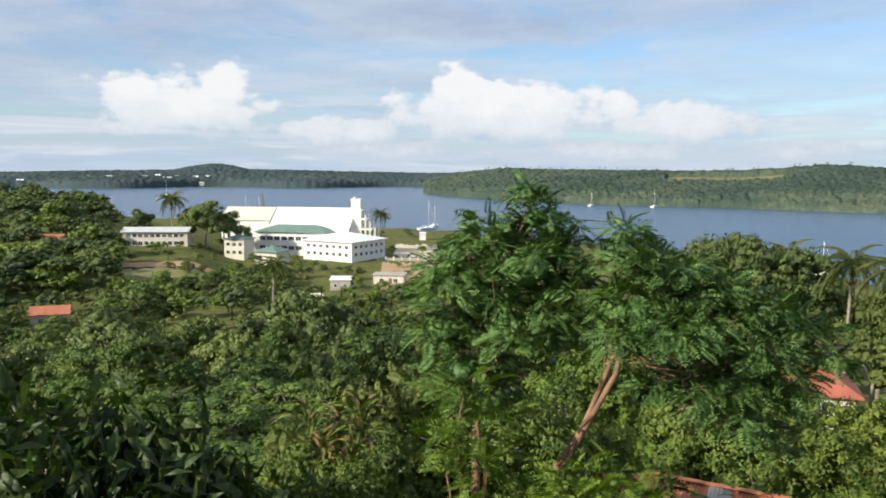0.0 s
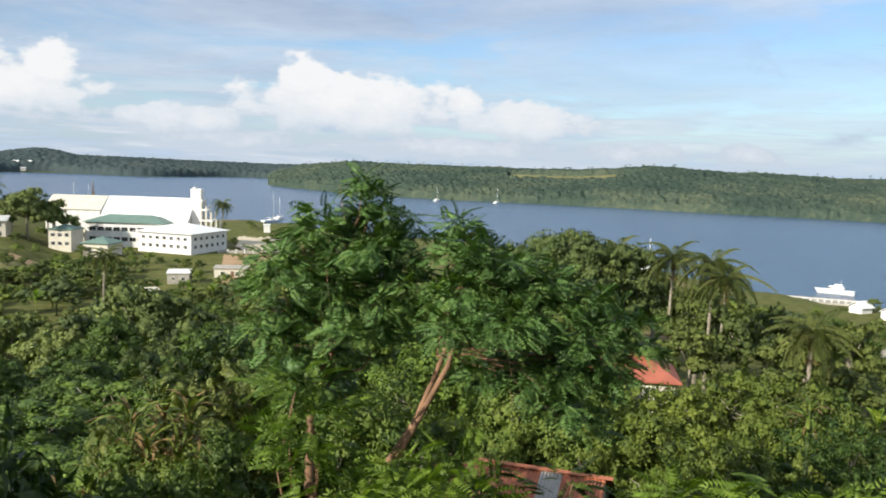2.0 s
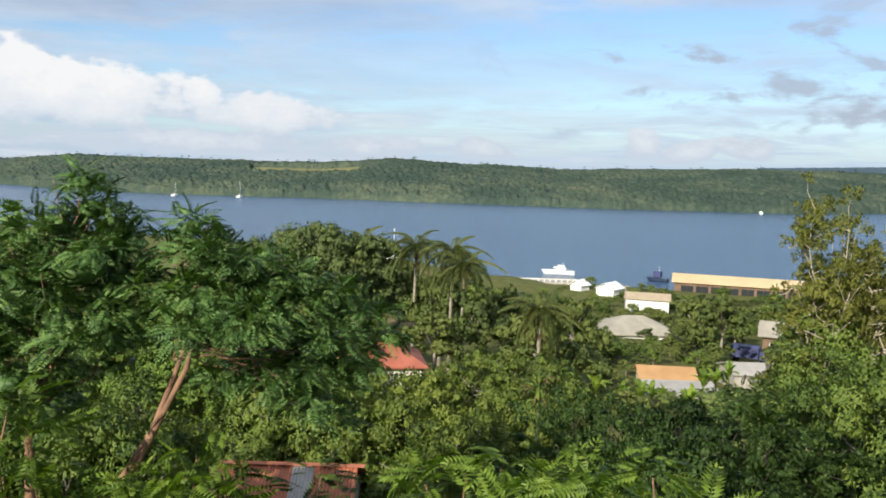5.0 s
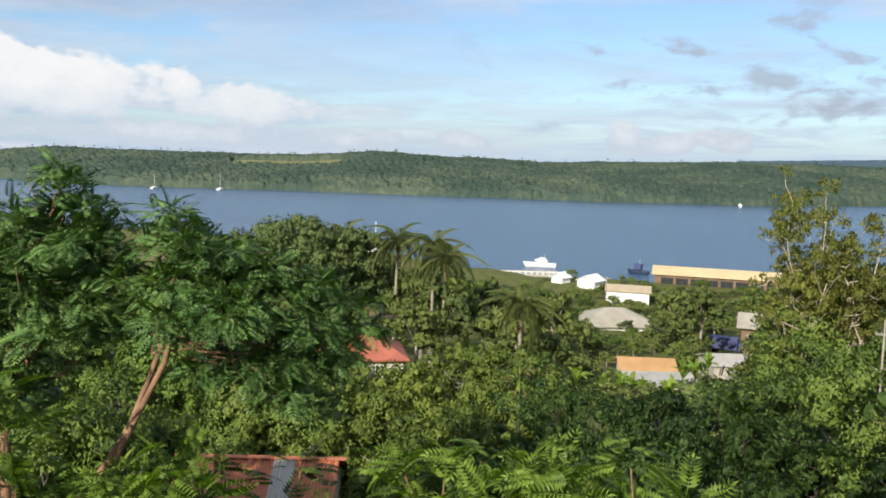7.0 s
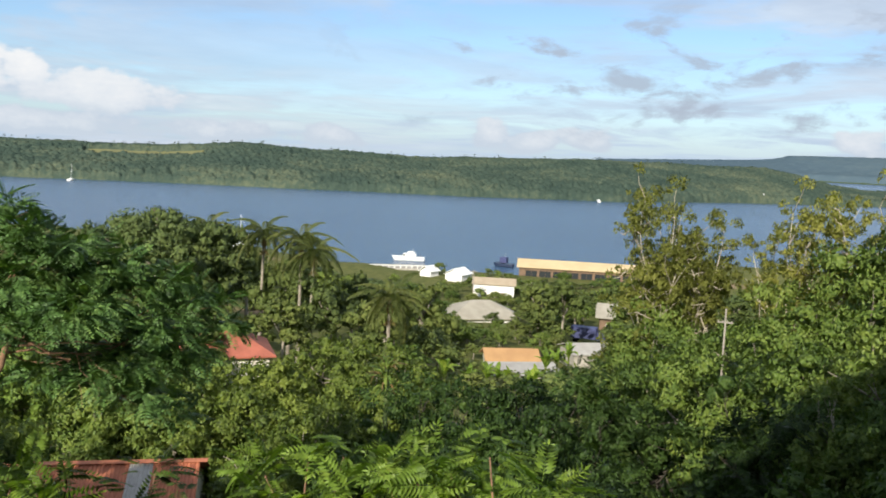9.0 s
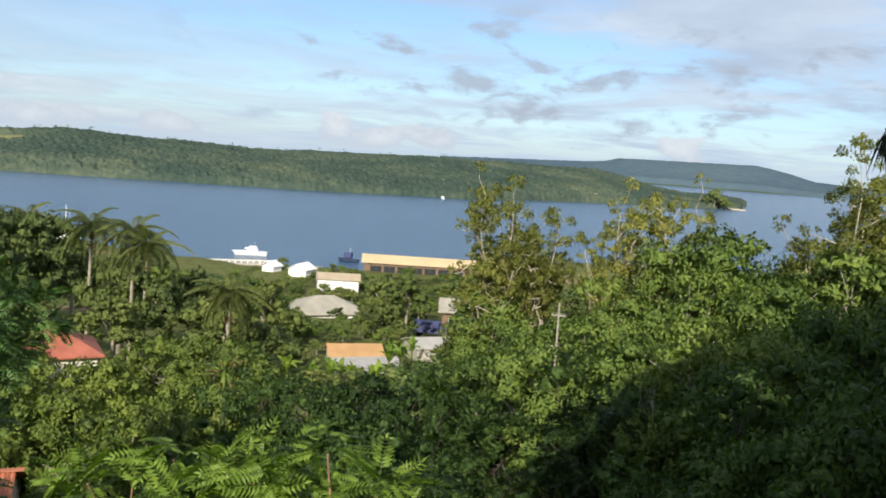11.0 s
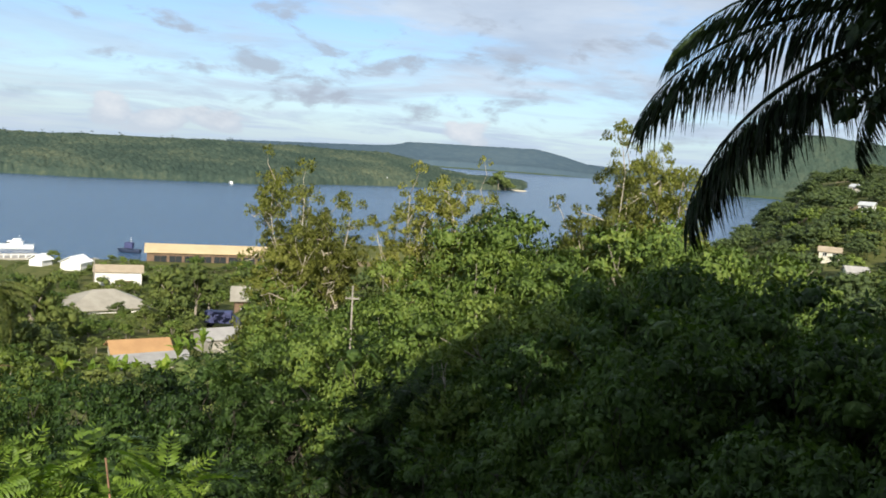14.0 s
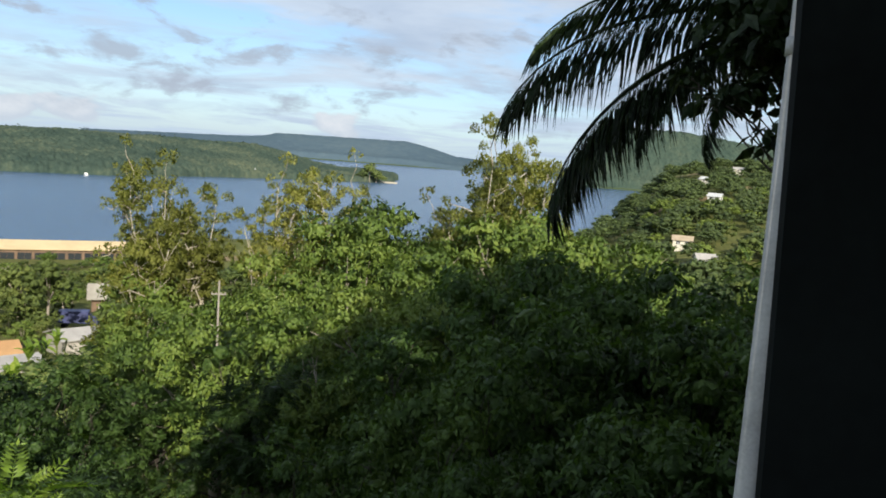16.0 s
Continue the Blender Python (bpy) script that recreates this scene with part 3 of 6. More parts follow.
def feathery(rng, lobes, per_area, length, pairs=7, leaflet=0.30, droop=0.3, rough=0.6, wide=0.52, clumps=0, core=0.0, soft=0.55):
    """Feathered leaves round lobes, or round clumps over them."""
    lobes = np.asarray(lobes, float)
    subs, face = clumped(rng, lobes, clumps, 0.5, 0.7) if clumps else (lobes, np.zeros((len(lobes), 3)))
    out = []
    for (x, y, z, rx, ry, rz), fd in zip(subs, face):
        n = max(8, int(per_area * 4 * (rx * ry + ry * rz + rz * rx)))
        d = unit(rng.normal(0, 1, (n, 3)) + fd * 0.6)
        low = d[:, 2] < -0.45
        d[low, 2] *= -rng.uniform(0, 1, low.sum())
        d = unit(d)
        p = np.array([x, y, z]) + d * [rx, ry, rz] * (rng.uniform(0.2, 1.05, (n, 1)) ** 0.6)
        ax = d * [1, 1, 0.45] + rng.normal(0, 0.3, (n, 3))
        nrm = np.array([0, 0, 1.0]) + d * 0.5 + rng.normal(0, rough, (n, 3))
        v, f = sprays(p, ax, nrm, length * rng.uniform(0.6, 1.3, n), pairs, leaflet, wide, droop)
        k = 2 * pairs + 1
        sn = unit((d * 0.7 + fd * 0.45 + [0, 0, 0.3]) * soft + unit(nrm) * (1 - soft))
        out.append((v, f, np.concatenate([np.repeat(np.tile(sn, (k, 1)), 4, 0), np.repeat(sn, 3, 0)])))
    if core:
        out.append(lumps(rng, lobes[:, :3], lobes[:, 3:] * core, 0.2, True))
    return join_soft(*out)


def limbs(rng, base, fork, lobes, r0, arm=0.42, sides=7):
    """A tapered trunk from base to fork, and a limb to each lobe."""
    base, fork = np.asarray(base, float), np.asarray(fork, float)
    pieces = [tube(bent(base, fork, rng, 0.03, 7), np.linspace(r0, r0 * 0.68, 7), sides)]
    for lo in lobes:
        c = np.asarray(lo[:3], float)
        start = base + (fork - base) * rng.uniform(0.86, 1.0)
        pieces.append(tube(bent(start, c, rng, 0.06, 6), np.linspace(r0 * arm, r0 * 0.07, 6), 5))
        for _ in range(2):
            a = start + (c - start) * rng.uniform(0.5, 0.9)
            b = c + rng.normal(0, 0.6, 3) * np.asarray(lo[3:])
            pieces.append(tube(bent(a, b, rng, 0.06, 4), np.linspace(r0 * 0.16, r0 * 0.04, 4), 4))
    return join(*pieces)


def world_tree(name, label, lobes, base, fork, r0, crown_vfn, leaf, bark, seed, extra=None):
    rng = np.random.default_rng(seed)
    root = thing(name, label, "tree", Matrix.Translation(base))
    o = np.asarray(base, float)
    tv, tf = limbs(rng, base, fork, lobes, r0, 0.3)
    if extra is not None:
        tv, tf = join((tv, tf), extra)
    part("trunk", np_mesh("trunk", tv - o, tf, bark, True), root)
    part("crown", leaf_mesh("crown", crown_vfn, leaf, o), root)
    return root


def dome_lobes(rng, n, R, H, z0, lobe, flat=0.7, wave=0.2):
    """Lobes spread over a dome R wide and H high that starts at z0."""
    out = [(0, 0, z0 + H * 0.45, R * 0.55, R * 0.55, H * 0.42)]
    for i in range(n):
        a = i * 2.399963 + rng.uniform(-0.3, 0.3)
        s = math.sqrt((i + 0.6) / n)
        r = R * s * 0.85
        z = z0 + H * math.sqrt(max(0.04, 1 - s * s * 0.9)) * 0.86 + rng.uniform(-wave, wave * 0.6) * H
        k = lobe * rng.uniform(0.75, 1.25)
        out.append((r * math.cos(a), r * math.sin(a), z - k * 0.4, k, k, k * flat))
    return out


def tree_kind(name, label, seed, R, H, z0, n, lobe, per_area, size, leaf, bark, r0, aspect=0.5, flat=0.7, core=0.62, down=0.0, cheap=False, feather=0.0, wave=0.2, spread=0.5, clumps=6, frac=0.46, soft=0.75, heart=False):
    rng = np.random.default_rng(seed)
    lo = dome_lobes(rng, n, R, H, z0, lobe, flat, wave)
    root = thing(name, label, "tree")
    sel = [lo[i] for i in range(1, len(lo), max(1, len(lo) // 8))]
    if cheap:
        fk = np.array([rng.uniform(-.3, .3), rng.uniform(-.3, .3), z0 + H * 0.15])
        tv, tf = join(tube([(0, 0, -0.8), tuple(fk * .5), tuple(fk)], [r0, r0 * .85, r0 * .7], 5),
                      *[tube([tuple(fk * .95), tuple((fk + np.asarray(l[:3])) / 2), tuple(l[:3])], [r0 * .5, r0 * .35, r0 * .12], 3) for l in sel[:5]])
    else:
        tv, tf = limbs(rng, (0, 0, -0.8), (rng.uniform(-.3, .3), rng.uniform(-.3, .3), z0 + H * 0.15), sel, r0)
    part("trunk", np_mesh("trunk", tv, tf, bark, True), root)
    if feather:
        crown_ = feathery(rng, lo, per_area, feather, 6, 0.3, 0.45, 0.5, 0.45, 5, core)
    else:
        crown_ = foliage(rng, lo, per_area, size, aspect, core=core, down=down, spread=spread, clumps=clumps, frac=frac, soft=soft, heart=heart)
    part("crown", leaf_mesh("crown", crown_, leaf), root)
    return root


def sparse_kind(name, label, seed, Hh, leaf, spread=3.0):
    """A tall open tree: pale forked limbs with small tufts of leaves."""
    rng = np.random.default_rng(seed)
    root = thing(name, label, "tree")
    pieces, tufts = [], []
    trunk = bent((0, 0, -0.8), (rng.uniform(-.5, .5), rng.uniform(-.5, .5), Hh * 0.45), rng, 0.03, 6)
    pieces.append(tube(trunk, np.linspace(0.22, 0.13, 6), 8))
    for i in range(9):
        a = i * 2.4 + rng.uniform(-.4, .4)
        r = spread * rng.uniform(0.35, 0.95)
        end = np.array([r * math.cos(a), r * math.sin(a), Hh * rng.uniform(0.66, 0.99)])
        st = trunk[-1] if i % 2 else trunk[-2]
        lim = bent(st, end, rng, 0.05, 7)
        pieces.append(tube(lim, np.linspace(0.085, 0.022, 7), 6))
        tufts += [(end, 1.05), (lim[5], 0.95), (lim[4], 0.8)]
        for k in range(9):
            q = lim[2 + k % 5]
            e = q + rng.normal(0, 1, 3) * [1.0, 1.0, 0.6] + [0, 0, 0.6]
            pieces.append(tube(bent(q, e, rng, 0.08, 4), np.linspace(0.035, 0.01, 4), 4))
            tufts.append((e, rng.uniform(0.5, 0.85)))
    for i in range(26):        # lower skirt of leaves round the trunk
        a, r = rng.uniform(0, 6.28), spread * rng.uniform(0.3, 1.15)
        tufts.append((np.array([r * math.cos(a), r * math.sin(a), Hh * rng.uniform(0.12, 0.62) * (1.1 - 0.25 * r / spread)]), rng.uniform(0.7, 1.15)))
    part("trunk", np_mesh("trunk", *join(*pieces), BARK_PALE, True), root)
    lo = [(*c, k * 1.05, k * 1.05, k * 0.62) for c, k in tufts]
    part("crown", leaf_mesh("crown", foliage(rng, lo, 50.0, 0.16, 0.55, shell=0.75, spread=0.6, core=0, clumps=4, frac=0.46, soft=0.65), leaf), root)
    return root


def frond_mesh(name, seed, length, leaf, droop=0.55, n=34, wide=0.75, hang=0.5, blade=0.10, along=0.55):
    """A coconut frond along +x: an arched rib and hanging leaflets."""
    rng = np.random.default_rng(seed)
    s = np.linspace(0, 1, 12)
    rib = np.stack([length * (s - 0.16 * s ** 3), 0 * s, length * (0.42 * s - (0.42 + droop) * s ** 2)], 1)
    v0 = tube(rib, np.linspace(0.045, 0.008, 12), 4)
    q = np.repeat(np.linspace(0.14, 0.99, n), 2)
    p = np.stack([np.interp(q, s, rib[:, k]) for k in range(3)], 1)
    t = unit(np.stack([np.interp(q, s, np.gradient(rib[:, k])) for k in range(3)], 1))
    sg = np.tile([-1.0, 1.0], n)
    side = np.stack([0 * q, sg, 0 * q], 1)
    ax = side * 0.75 + t * (along + 0.5 * q[:, None] ** 3) - np.array([0, 0, hang]) + rng.normal(0, 0.09, (2 * n, 3))
    L = wide * (0.45 + 0.75 * np.sin(np.pi * np.clip(0.12 + 0.8 * q, 0, 1))) * rng.uniform(0.85, 1.1, 2 * n)
    v1 = leaves(p, ax, np.array([0, 0, 1.0]) + side * 0.4, L, blade + 0 * L)
    return np_mesh(name, *join(v0, v1), leaf)


FRONDS = [frond_mesh("frond", 11 + i, 4.0, LEAF_PALM, 0.34 + 0.22 * i, 34, 0.8, 0.55) for i in range(3)]
FROND_DRY = frond_mesh("dry_frond", 21, 3.4, LEAF_DRY, 0.8, 26, 0.6, 0.8)


def palm(az, dist, top, lean=(0.0, 0.0), n=27, label="tall coconut palm with a pale bare trunk", size=1.0, dry=9, seed=1):
    rng = np.random.default_rng(seed)
    base = spot(az, dist, -0.4)
    root = thing("coconut_palm", label, "palm tree", Matrix.Translation(base), "coconut palms on the slope")
    h = top - base.z
    s = np.linspace(0, 1, 9)
    line = np.stack([lean[0] * s ** 1.5, lean[1] * s ** 1.5, h * s], 1)
    part("trunk", np_mesh("trunk", *tube(line, np.array([0.34, .27, .24, .22, .21, .20, .19, .18, .18]) * (0.7 + 0.3 * size), 8), BARK_GREY, True), root)
    for i in range(n):
        up = 78 - 92 * (i / n) ** 0.9
        fr = part("frond", FRONDS[i % 3], root)
        k = 1.22 * size * rng.uniform(0.85, 1.1)
        fr.matrix_basis = pose(*line[-1]) @ pose(0, 0, 0, 0, 0, i * 137.5 + rng.uniform(-12, 12)) @ pose(0, 0, 0, rng.uniform(-15, 15), -up + 20, 0) @ Matrix.Scale(k, 4)
    for i in range(dry):
        fr = part("dry_frond", FROND_DRY, root, "brown dead frond hanging down")
        fr.matrix_basis = pose(*line[-1]) @ pose(0, 0, 0, 0, 0, i * 97 + 30) @ pose(0, 0, 0, 0, 58, 0) @ Matrix.Scale(size * 0.75, 4)
    nut = lumps(rng, [(0.3 * math.cos(a), 0.3 * math.sin(a), -0.25) for a in range(6)], np.full(6, 0.13), 0.05)
    nb = part("coconut", np_mesh("coconut", *nut, LEAF_YELLOW), root, "cluster of green coconuts")
    nb.matrix_basis = pose(*line[-1])
    return root


# the two feathery trees below the terrace
rng = np.random.default_rng(5)
A_LOBES = polar_lobes([(-6.0, -1.9, 13, .22), (-6.6, -3.6, 13, .36), (-4.4, -4.6, 13.2, .42), (-2.6, -5.6, 13, .42), (-8.2, -5.0, 13.3, .40), (-6, -7.2, 12.8, .75), (-0.6, -7.2, 13.1, .3),
                       (-8.2, -8.0, 13.2, .38), (-2.6, -9, 13, .7), (-0.2, -11.6, 13, .5), (-1.4, -14.4, 12.8, .55), (-5, -11.4, 12.8, .75), (-8.0, -12.4, 13.4, .45), (-3.4, -16.6, 12.9, .5)])
crown = feathery(rng, A_LOBES, 34, 0.27, 7, 0.25, 0.42, 0.5, 0.42, 7, 0.45)
world_tree("feathery_tree", "feathery green tree with a slim red-brown trunk below the terrace", A_LOBES, spot(-2.4, 13.2, -0.3),
           at(-2.8, 13.1, 36.6), 0.10, crown, LEAF_HERO, BARK, 3)
B_LOBES = polar_lobes([(-12.8, -4.8, 12.5, .28), (-13.6, -6.6, 12.5, .5), (-16.4, -7.8, 12.5, .52), (-19.4, -8.8, 12.5, .52), (-22.2, -9.8, 12.6, .46), (-24.6, -10.8, 12.6, .34), (-26, -12.2, 12.7, .2),
                       (-18, -11.4, 12.3, .8), (-21.4, -12.8, 12.5, .65), (-14, -10.4, 12.4, .75), (-11.0, -9.6, 12.7, .42), (-23.8, -14.2, 12.6, .3), (-20.4, -15.6, 12.6, .6), (-17.0, -15.0, 12.5, .5), (-21.4, -17.6, 12.7, .35)])
crown = feathery(rng, B_LOBES, 34, 0.27, 7, 0.25, 0.42, 0.5, 0.42, 7, 0.45)
twin = tube(bent(at(-6.6, 12.5, 34.4), at(-14.4, 12.6, 38.0), rng, 0.02, 6), np.linspace(0.055, 0.04, 6), 7)
world_tree("feathery_tree", "spreading feathery tree with twin leaning red-brown stems", B_LOBES, spot(0.4, 12.4, -0.3),
           at(-13.4, 12.5, 37.9), 0.062, crown, LEAF_HERO, BARK, 4, twin)


def sapling(az, dist, tops, leaf, seed, label, length=0.5, per=9, name="sapling"):
    """Light feathery growth: thin stems, each with a tuft."""
    rng = np.random.default_rng(seed)
    base = spot(az, dist, -0.3)
    lo = polar_lobes(tops)
    root = thing(name, label, "shrub", Matrix.Translation(base))
    o = np.asarray(base)
    st = [tube(bent(o + rng.normal(0, .15, 3) * [1, 1, 0], np.asarray(l[:3]), rng, 0.05, 6), np.linspace(0.035, 0.01, 6), 5) for l in lo]
    for v, f in st:
        part("stem", np_mesh("stem", v - o, f, BARK, True), root)
    part("foliage", leaf_mesh("foliage", feathery(rng, lo, per * 1.15, length, 8, 0.28, 0.4, 0.5, 0.32, soft=0.35), leaf, o), root)


sapling(-3, 11, [(-1.6, -16.2, 11, .32), (-2.6, -18, 11, .4), (-1.2, -19.5, 11, .4), (-3.4, -20.6, 11, .4)], LEAF_YOUNG, 31, "bright green sapling with fine compound leaves", 0.42, 12)
sapling(-9, 10.5, [(-4.6, -23, 10.6, .38), (-7.6, -23.4, 10.6, .4), (-10.4, -22.2, 10.6, .4), (-13.2, -21.6, 10.6, .4), (-10, -24.4, 10.2, .45), (-6.5, -25.4, 10.2, .45), (-15, -23.4, 10.3, .3)],
        LEAF_YOUNG, 32, "bright green feathery shrub below the twin stems", 0.42, 12)
sapling(-44, 9.2, [(-45.8, -20.3, 9, .24), (-43, -21.6, 9.2, .32), (-40.5, -22, 9.4, .35), (-38.5, -21.5, 9.6, .3), (-41.5, -24, 9.2, .4), (-45.2, -23.8, 8.9, .36), (-37, -24, 9.6, .4), (-47.6, -23.5, 8.9, .26), (-49.6, -22.4, 8.9, .26), (-51.2, -24.0, 8.8, .24)],
        LEAF_YOUNG, 33, "bright green feathery shrub in full sun", 0.36, 20)
sapling(-20, 12, [(-21.8, -21.6, 12, .2), (-17.4, -22.6, 12, .28), (-15, -21.4, 12, .26), (-23.8, -23.0, 12, .28), (-19.6, -24.0, 12, .3), (-13.6, -22.8, 12, .3)],
        LEAF_GREEN, 35, "thin shrub with fine leaves before the rusty roof", 0.38, 8)
sapling(-33, 10.5, [(-35, -20.8, 10.5, .32), (-32.5, -21.2, 10.4, .32), (-29.5, -22.0, 10.4, .32), (-34, -23.4, 10.4, .4), (-30, -24.4, 10.2, .4)],
        LEAF_YOUNG, 34, "low green shrub with drooping leaves", 0.42, 9)

# kinds of trees, built once each
MANGO = [tree_kind("mango_tree", "broad dense tree with rounded dark green clumps", 40 + i, 5.0, 4.8, 2.8, 18, 1.45, 24, 0.20, LEAF_MANGO, BARK_GREY, 0.26, 0.5, 0.72, 0.74, wave=0.45, spread=0.45, clumps=9, frac=0.42, soft=0.85, heart=True) for i in range(3)]
GREEN = [tree_kind("leafy_tree", "fresh green leafy tree with an uneven crown", 54 + i, 3.2, 4.4, 2.2, 16, 0.98, 46, 0.165, LEAF_GREEN, BARK_GREY, 0.18, 0.45, 0.7, 0.55, wave=0.38, clumps=6, heart=True) for i in range(3)]
FEATHER = [tree_kind("plume_tree", "slim tree with drooping feathery leaves", 84 + i, 2.6, 4.4, 2.0, 15, 0.75, 6, 0.2, LEAF_SHADE_DARK, BARK_DARK, 0.12, feather=0.40, core=0.4, wave=0.34) for i in range(2)]
PLUME = [tree_kind("plume_tree", "fine-leaved tree with drooping olive green twigs", 86 + i, 2.8, 4.2, 1.8, 15, 0.8, 6, 0.2, LEAF_OLIVE, BARK, 0.12, feather=0.36, core=0.4, wave=0.34) for i in range(2)]
YELLOW = [tree_kind("yellow_green_tree", "low fine-leaved tree with a yellow-green crown", 60 + i, 4.0, 3.2, 2.0, 22, 0.98, 40, 0.15, LEAF_YELLOW, BARK_GREY, 0.2, 0.45, 0.6, 0.6, wave=0.34, clumps=7, frac=0.42, heart=True) for i in range(2)]
UMBRELLA = tree_kind("rain_tree", "wide umbrella-shaped tree with a flat olive crown", 70, 9.5, 4.6, 4.8, 40, 1.6, 9, 0.30, LEAF_WIDE, BARK_GREY, 0.45, 0.5, 0.5, 0.75, clumps=8, frac=0.4, heart=True)
# leaf colour carries some of the shade beside the house
DARK = [tree_kind("dark_tree", "dense green tree on the slope, part of its shade put into the leaf colour", 75 + i, 3.4, 3.6, 1.6, 13, 1.05, 44, 0.165, LEAF_SHADE_DARK, BARK_DARK, 0.16, 0.45, 0.8, 0.55, 0.3, wave=0.38, clumps=6, heart=True) for i in range(3)]
BROAD = [tree_kind("broadleaf_shrub", "glossy broad-leaved shrub at the foot of the terrace", 110 + i, 2.6, 3.4, 1.6, 12, 0.9, 12, 0.42, LEAF_BROAD, BARK_GREY, 0.12, 0.30, 0.85, 0.0, 0.7, wave=0.34, clumps=4, soft=0.3, spread=0.8) for i in range(2)]
ROUND = [tree_kind("round_tree", "leafy olive green tree with a rounded crown", 50 + i, 3.6, 3.8, 2.4, 12, 1.15, 6.0, 0.36, LEAF_OLIVE, BARK_GREY, 0.2, 0.55, 0.7, 0.78, cheap=True, wave=0.34, spread=0.4, clumps=7, soft=0.85) for i in range(3)]
BUSHY = [tree_kind("bushy_tree", "bushy green tree below the town", 90 + i, 3.3, 4.2, 2.2, 12, 1.1, 6.0, 0.36, LEAF_GREEN, BARK_GREY, 0.2, 0.55, 0.7, 0.78, cheap=True, wave=0.34, spread=0.4, clumps=7, soft=0.85) for i in range(3)]
WIDE = [tree_kind("broad_tree", "broad green tree on the low ground", 96 + i, 5.0, 4.4, 2.6, 14, 1.55, 4.4, 0.40, LEAF_WIDE, BARK_GREY, 0.26, 0.55, 0.7, 0.78, cheap=True, wave=0.34, spread=0.4, clumps=8, soft=0.85) for i in range(2)]
SPARSE = [sparse_kind("open_tree", "tall open tree with pale limbs and yellow-green tufts", 80 + i, 13.5, LEAF_OPEN) for i in range(3)]
used = set()


def plant(kind, az, dist, top=None, size=1.0, turn=None, seed=0, slim=0.72):
    """Sets a tree of a kind at a place; top: the height of its highest leaf."""
    rng = random.Random(f"{az}{dist}{seed}")
    p = spot(az, dist)
    own = max(v[2] for v in kind["box"])
    sz = (top - p.z) / own if top else size
    sxy = max(size * rng.uniform(0.92, 1.08), slim * sz) if top else sz
    m = Matrix.LocRotScale(p, Euler((0, 0, radians(turn if turn is not None else rng.uniform(0, 360)))), (sxy, sxy, sz))
    ob = kind["ob"]
    if ob.name not in used:
        used.add(ob.name)
        ob.matrix_world = m
        return ob
    c = copy_thing(ob, m)
    c.scale = (sxy, sxy, sz)
    c.location, c.rotation_euler = p, m.to_euler()
    return c


def kinds(obs):
    out = []
    for ob in obs:
        co_ = np.empty(len(ob.children[1].data.vertices) * 3, "f4")
        ob.children[1].data.vertices.foreach_get("co", co_)
        out.append({"ob": ob, "box": [(0, 0, float(co_[2::3].max()))]})
    return out


MANGO, ROUND, YELLOW, DARK, SPARSE, GREEN, BUSHY, WIDE, FEATHER, BROAD, PLUME = (kinds(k) for k in (MANGO, ROUND, YELLOW, DARK, SPARSE, GREEN, BUSHY, WIDE, FEATHER, BROAD, PLUME))
UMBRELLA = kinds([UMBRELLA])[0]
FAR_LEAF = {"olive": LEAF_OLIVE, "green": LEAF_GREEN, "mango": LEAF_WIDE}
FAR_TREES = {k: [] for k in FAR_LEAF}
for lst, hue, R, H, z0, lobe in ((ROUND, "olive", 3.6, 3.8, 2.4, 1.35), (BUSHY, "green", 3.3, 4.2, 2.2, 1.3), (WIDE, "mango", 5.0, 4.4, 2.6, 1.8)):
    for i, k in enumerate(lst):
        rng = np.random.default_rng(130 + i)
        k["hue"] = hue
        k["far"] = join_soft(foliage(rng, dome_lobes(rng, 9, R, H, z0, lobe, 0.7, 0.3), 0.6, 0.8, 0.55, spread=0.4, core=0.88, clumps=4, frac=0.52, soft=0.85),
                        tube([(0, 0, -0.8), (0.1, 0, z0 * 0.6), (0, 0.1, z0 + H * 0.3)], [.22, .18, .12], 4))


def far_tree(kind, p, top, s, r):
    """A tree too far off to be picked out: its shape goes into the joined woods."""
    v, f, nr = kind["far"]
    own = kind["box"][0][2]
    sz = (top - p.z) / own
    sx = max(s * r.uniform(0.92, 1.08), 0.72 * sz)
    a = r.uniform(0, 6.28)
    x, y = v[:, 0] * sx, v[:, 1] * sx
    FAR_TREES[kind["hue"]].append((np.stack([p.x + x * math.cos(a) - y * math.sin(a), p.y + x * math.sin(a) + y * math.cos(a), p.z + v[:, 2] * sz], 1), f,
                                   np.stack([nr[:, 0] * math.cos(a) - nr[:, 1] * math.sin(a), nr[:, 0] * math.sin(a) + nr[:, 1] * math.cos(a), nr[:, 2]], 1)))



def top_at(el, d):
    return EYE + d * math.tan(radians(el))


# open tall trees across the right of the bay
for k, (az, d, el, s) in enumerate([(-54.6, 44, -0.3, .72), (-57.8, 46, -1.4, .72), (-63.6, 46, -0.8, .68), (-67.2, 47, 0.0, .70),
                                    (-77.4, 40, 2.2, .78), (-80.6, 42, 2.7, .85), (-55.8, 48, -3.4, .6), (-79.0, 46, 1.2, .75)]):
    plant(SPARSE[k % 3], az, d, top_at(el, d), s, slim=0.58)
plant(UMBRELLA, -20.2, 135, top_at(-4.2, 135), 1.0)
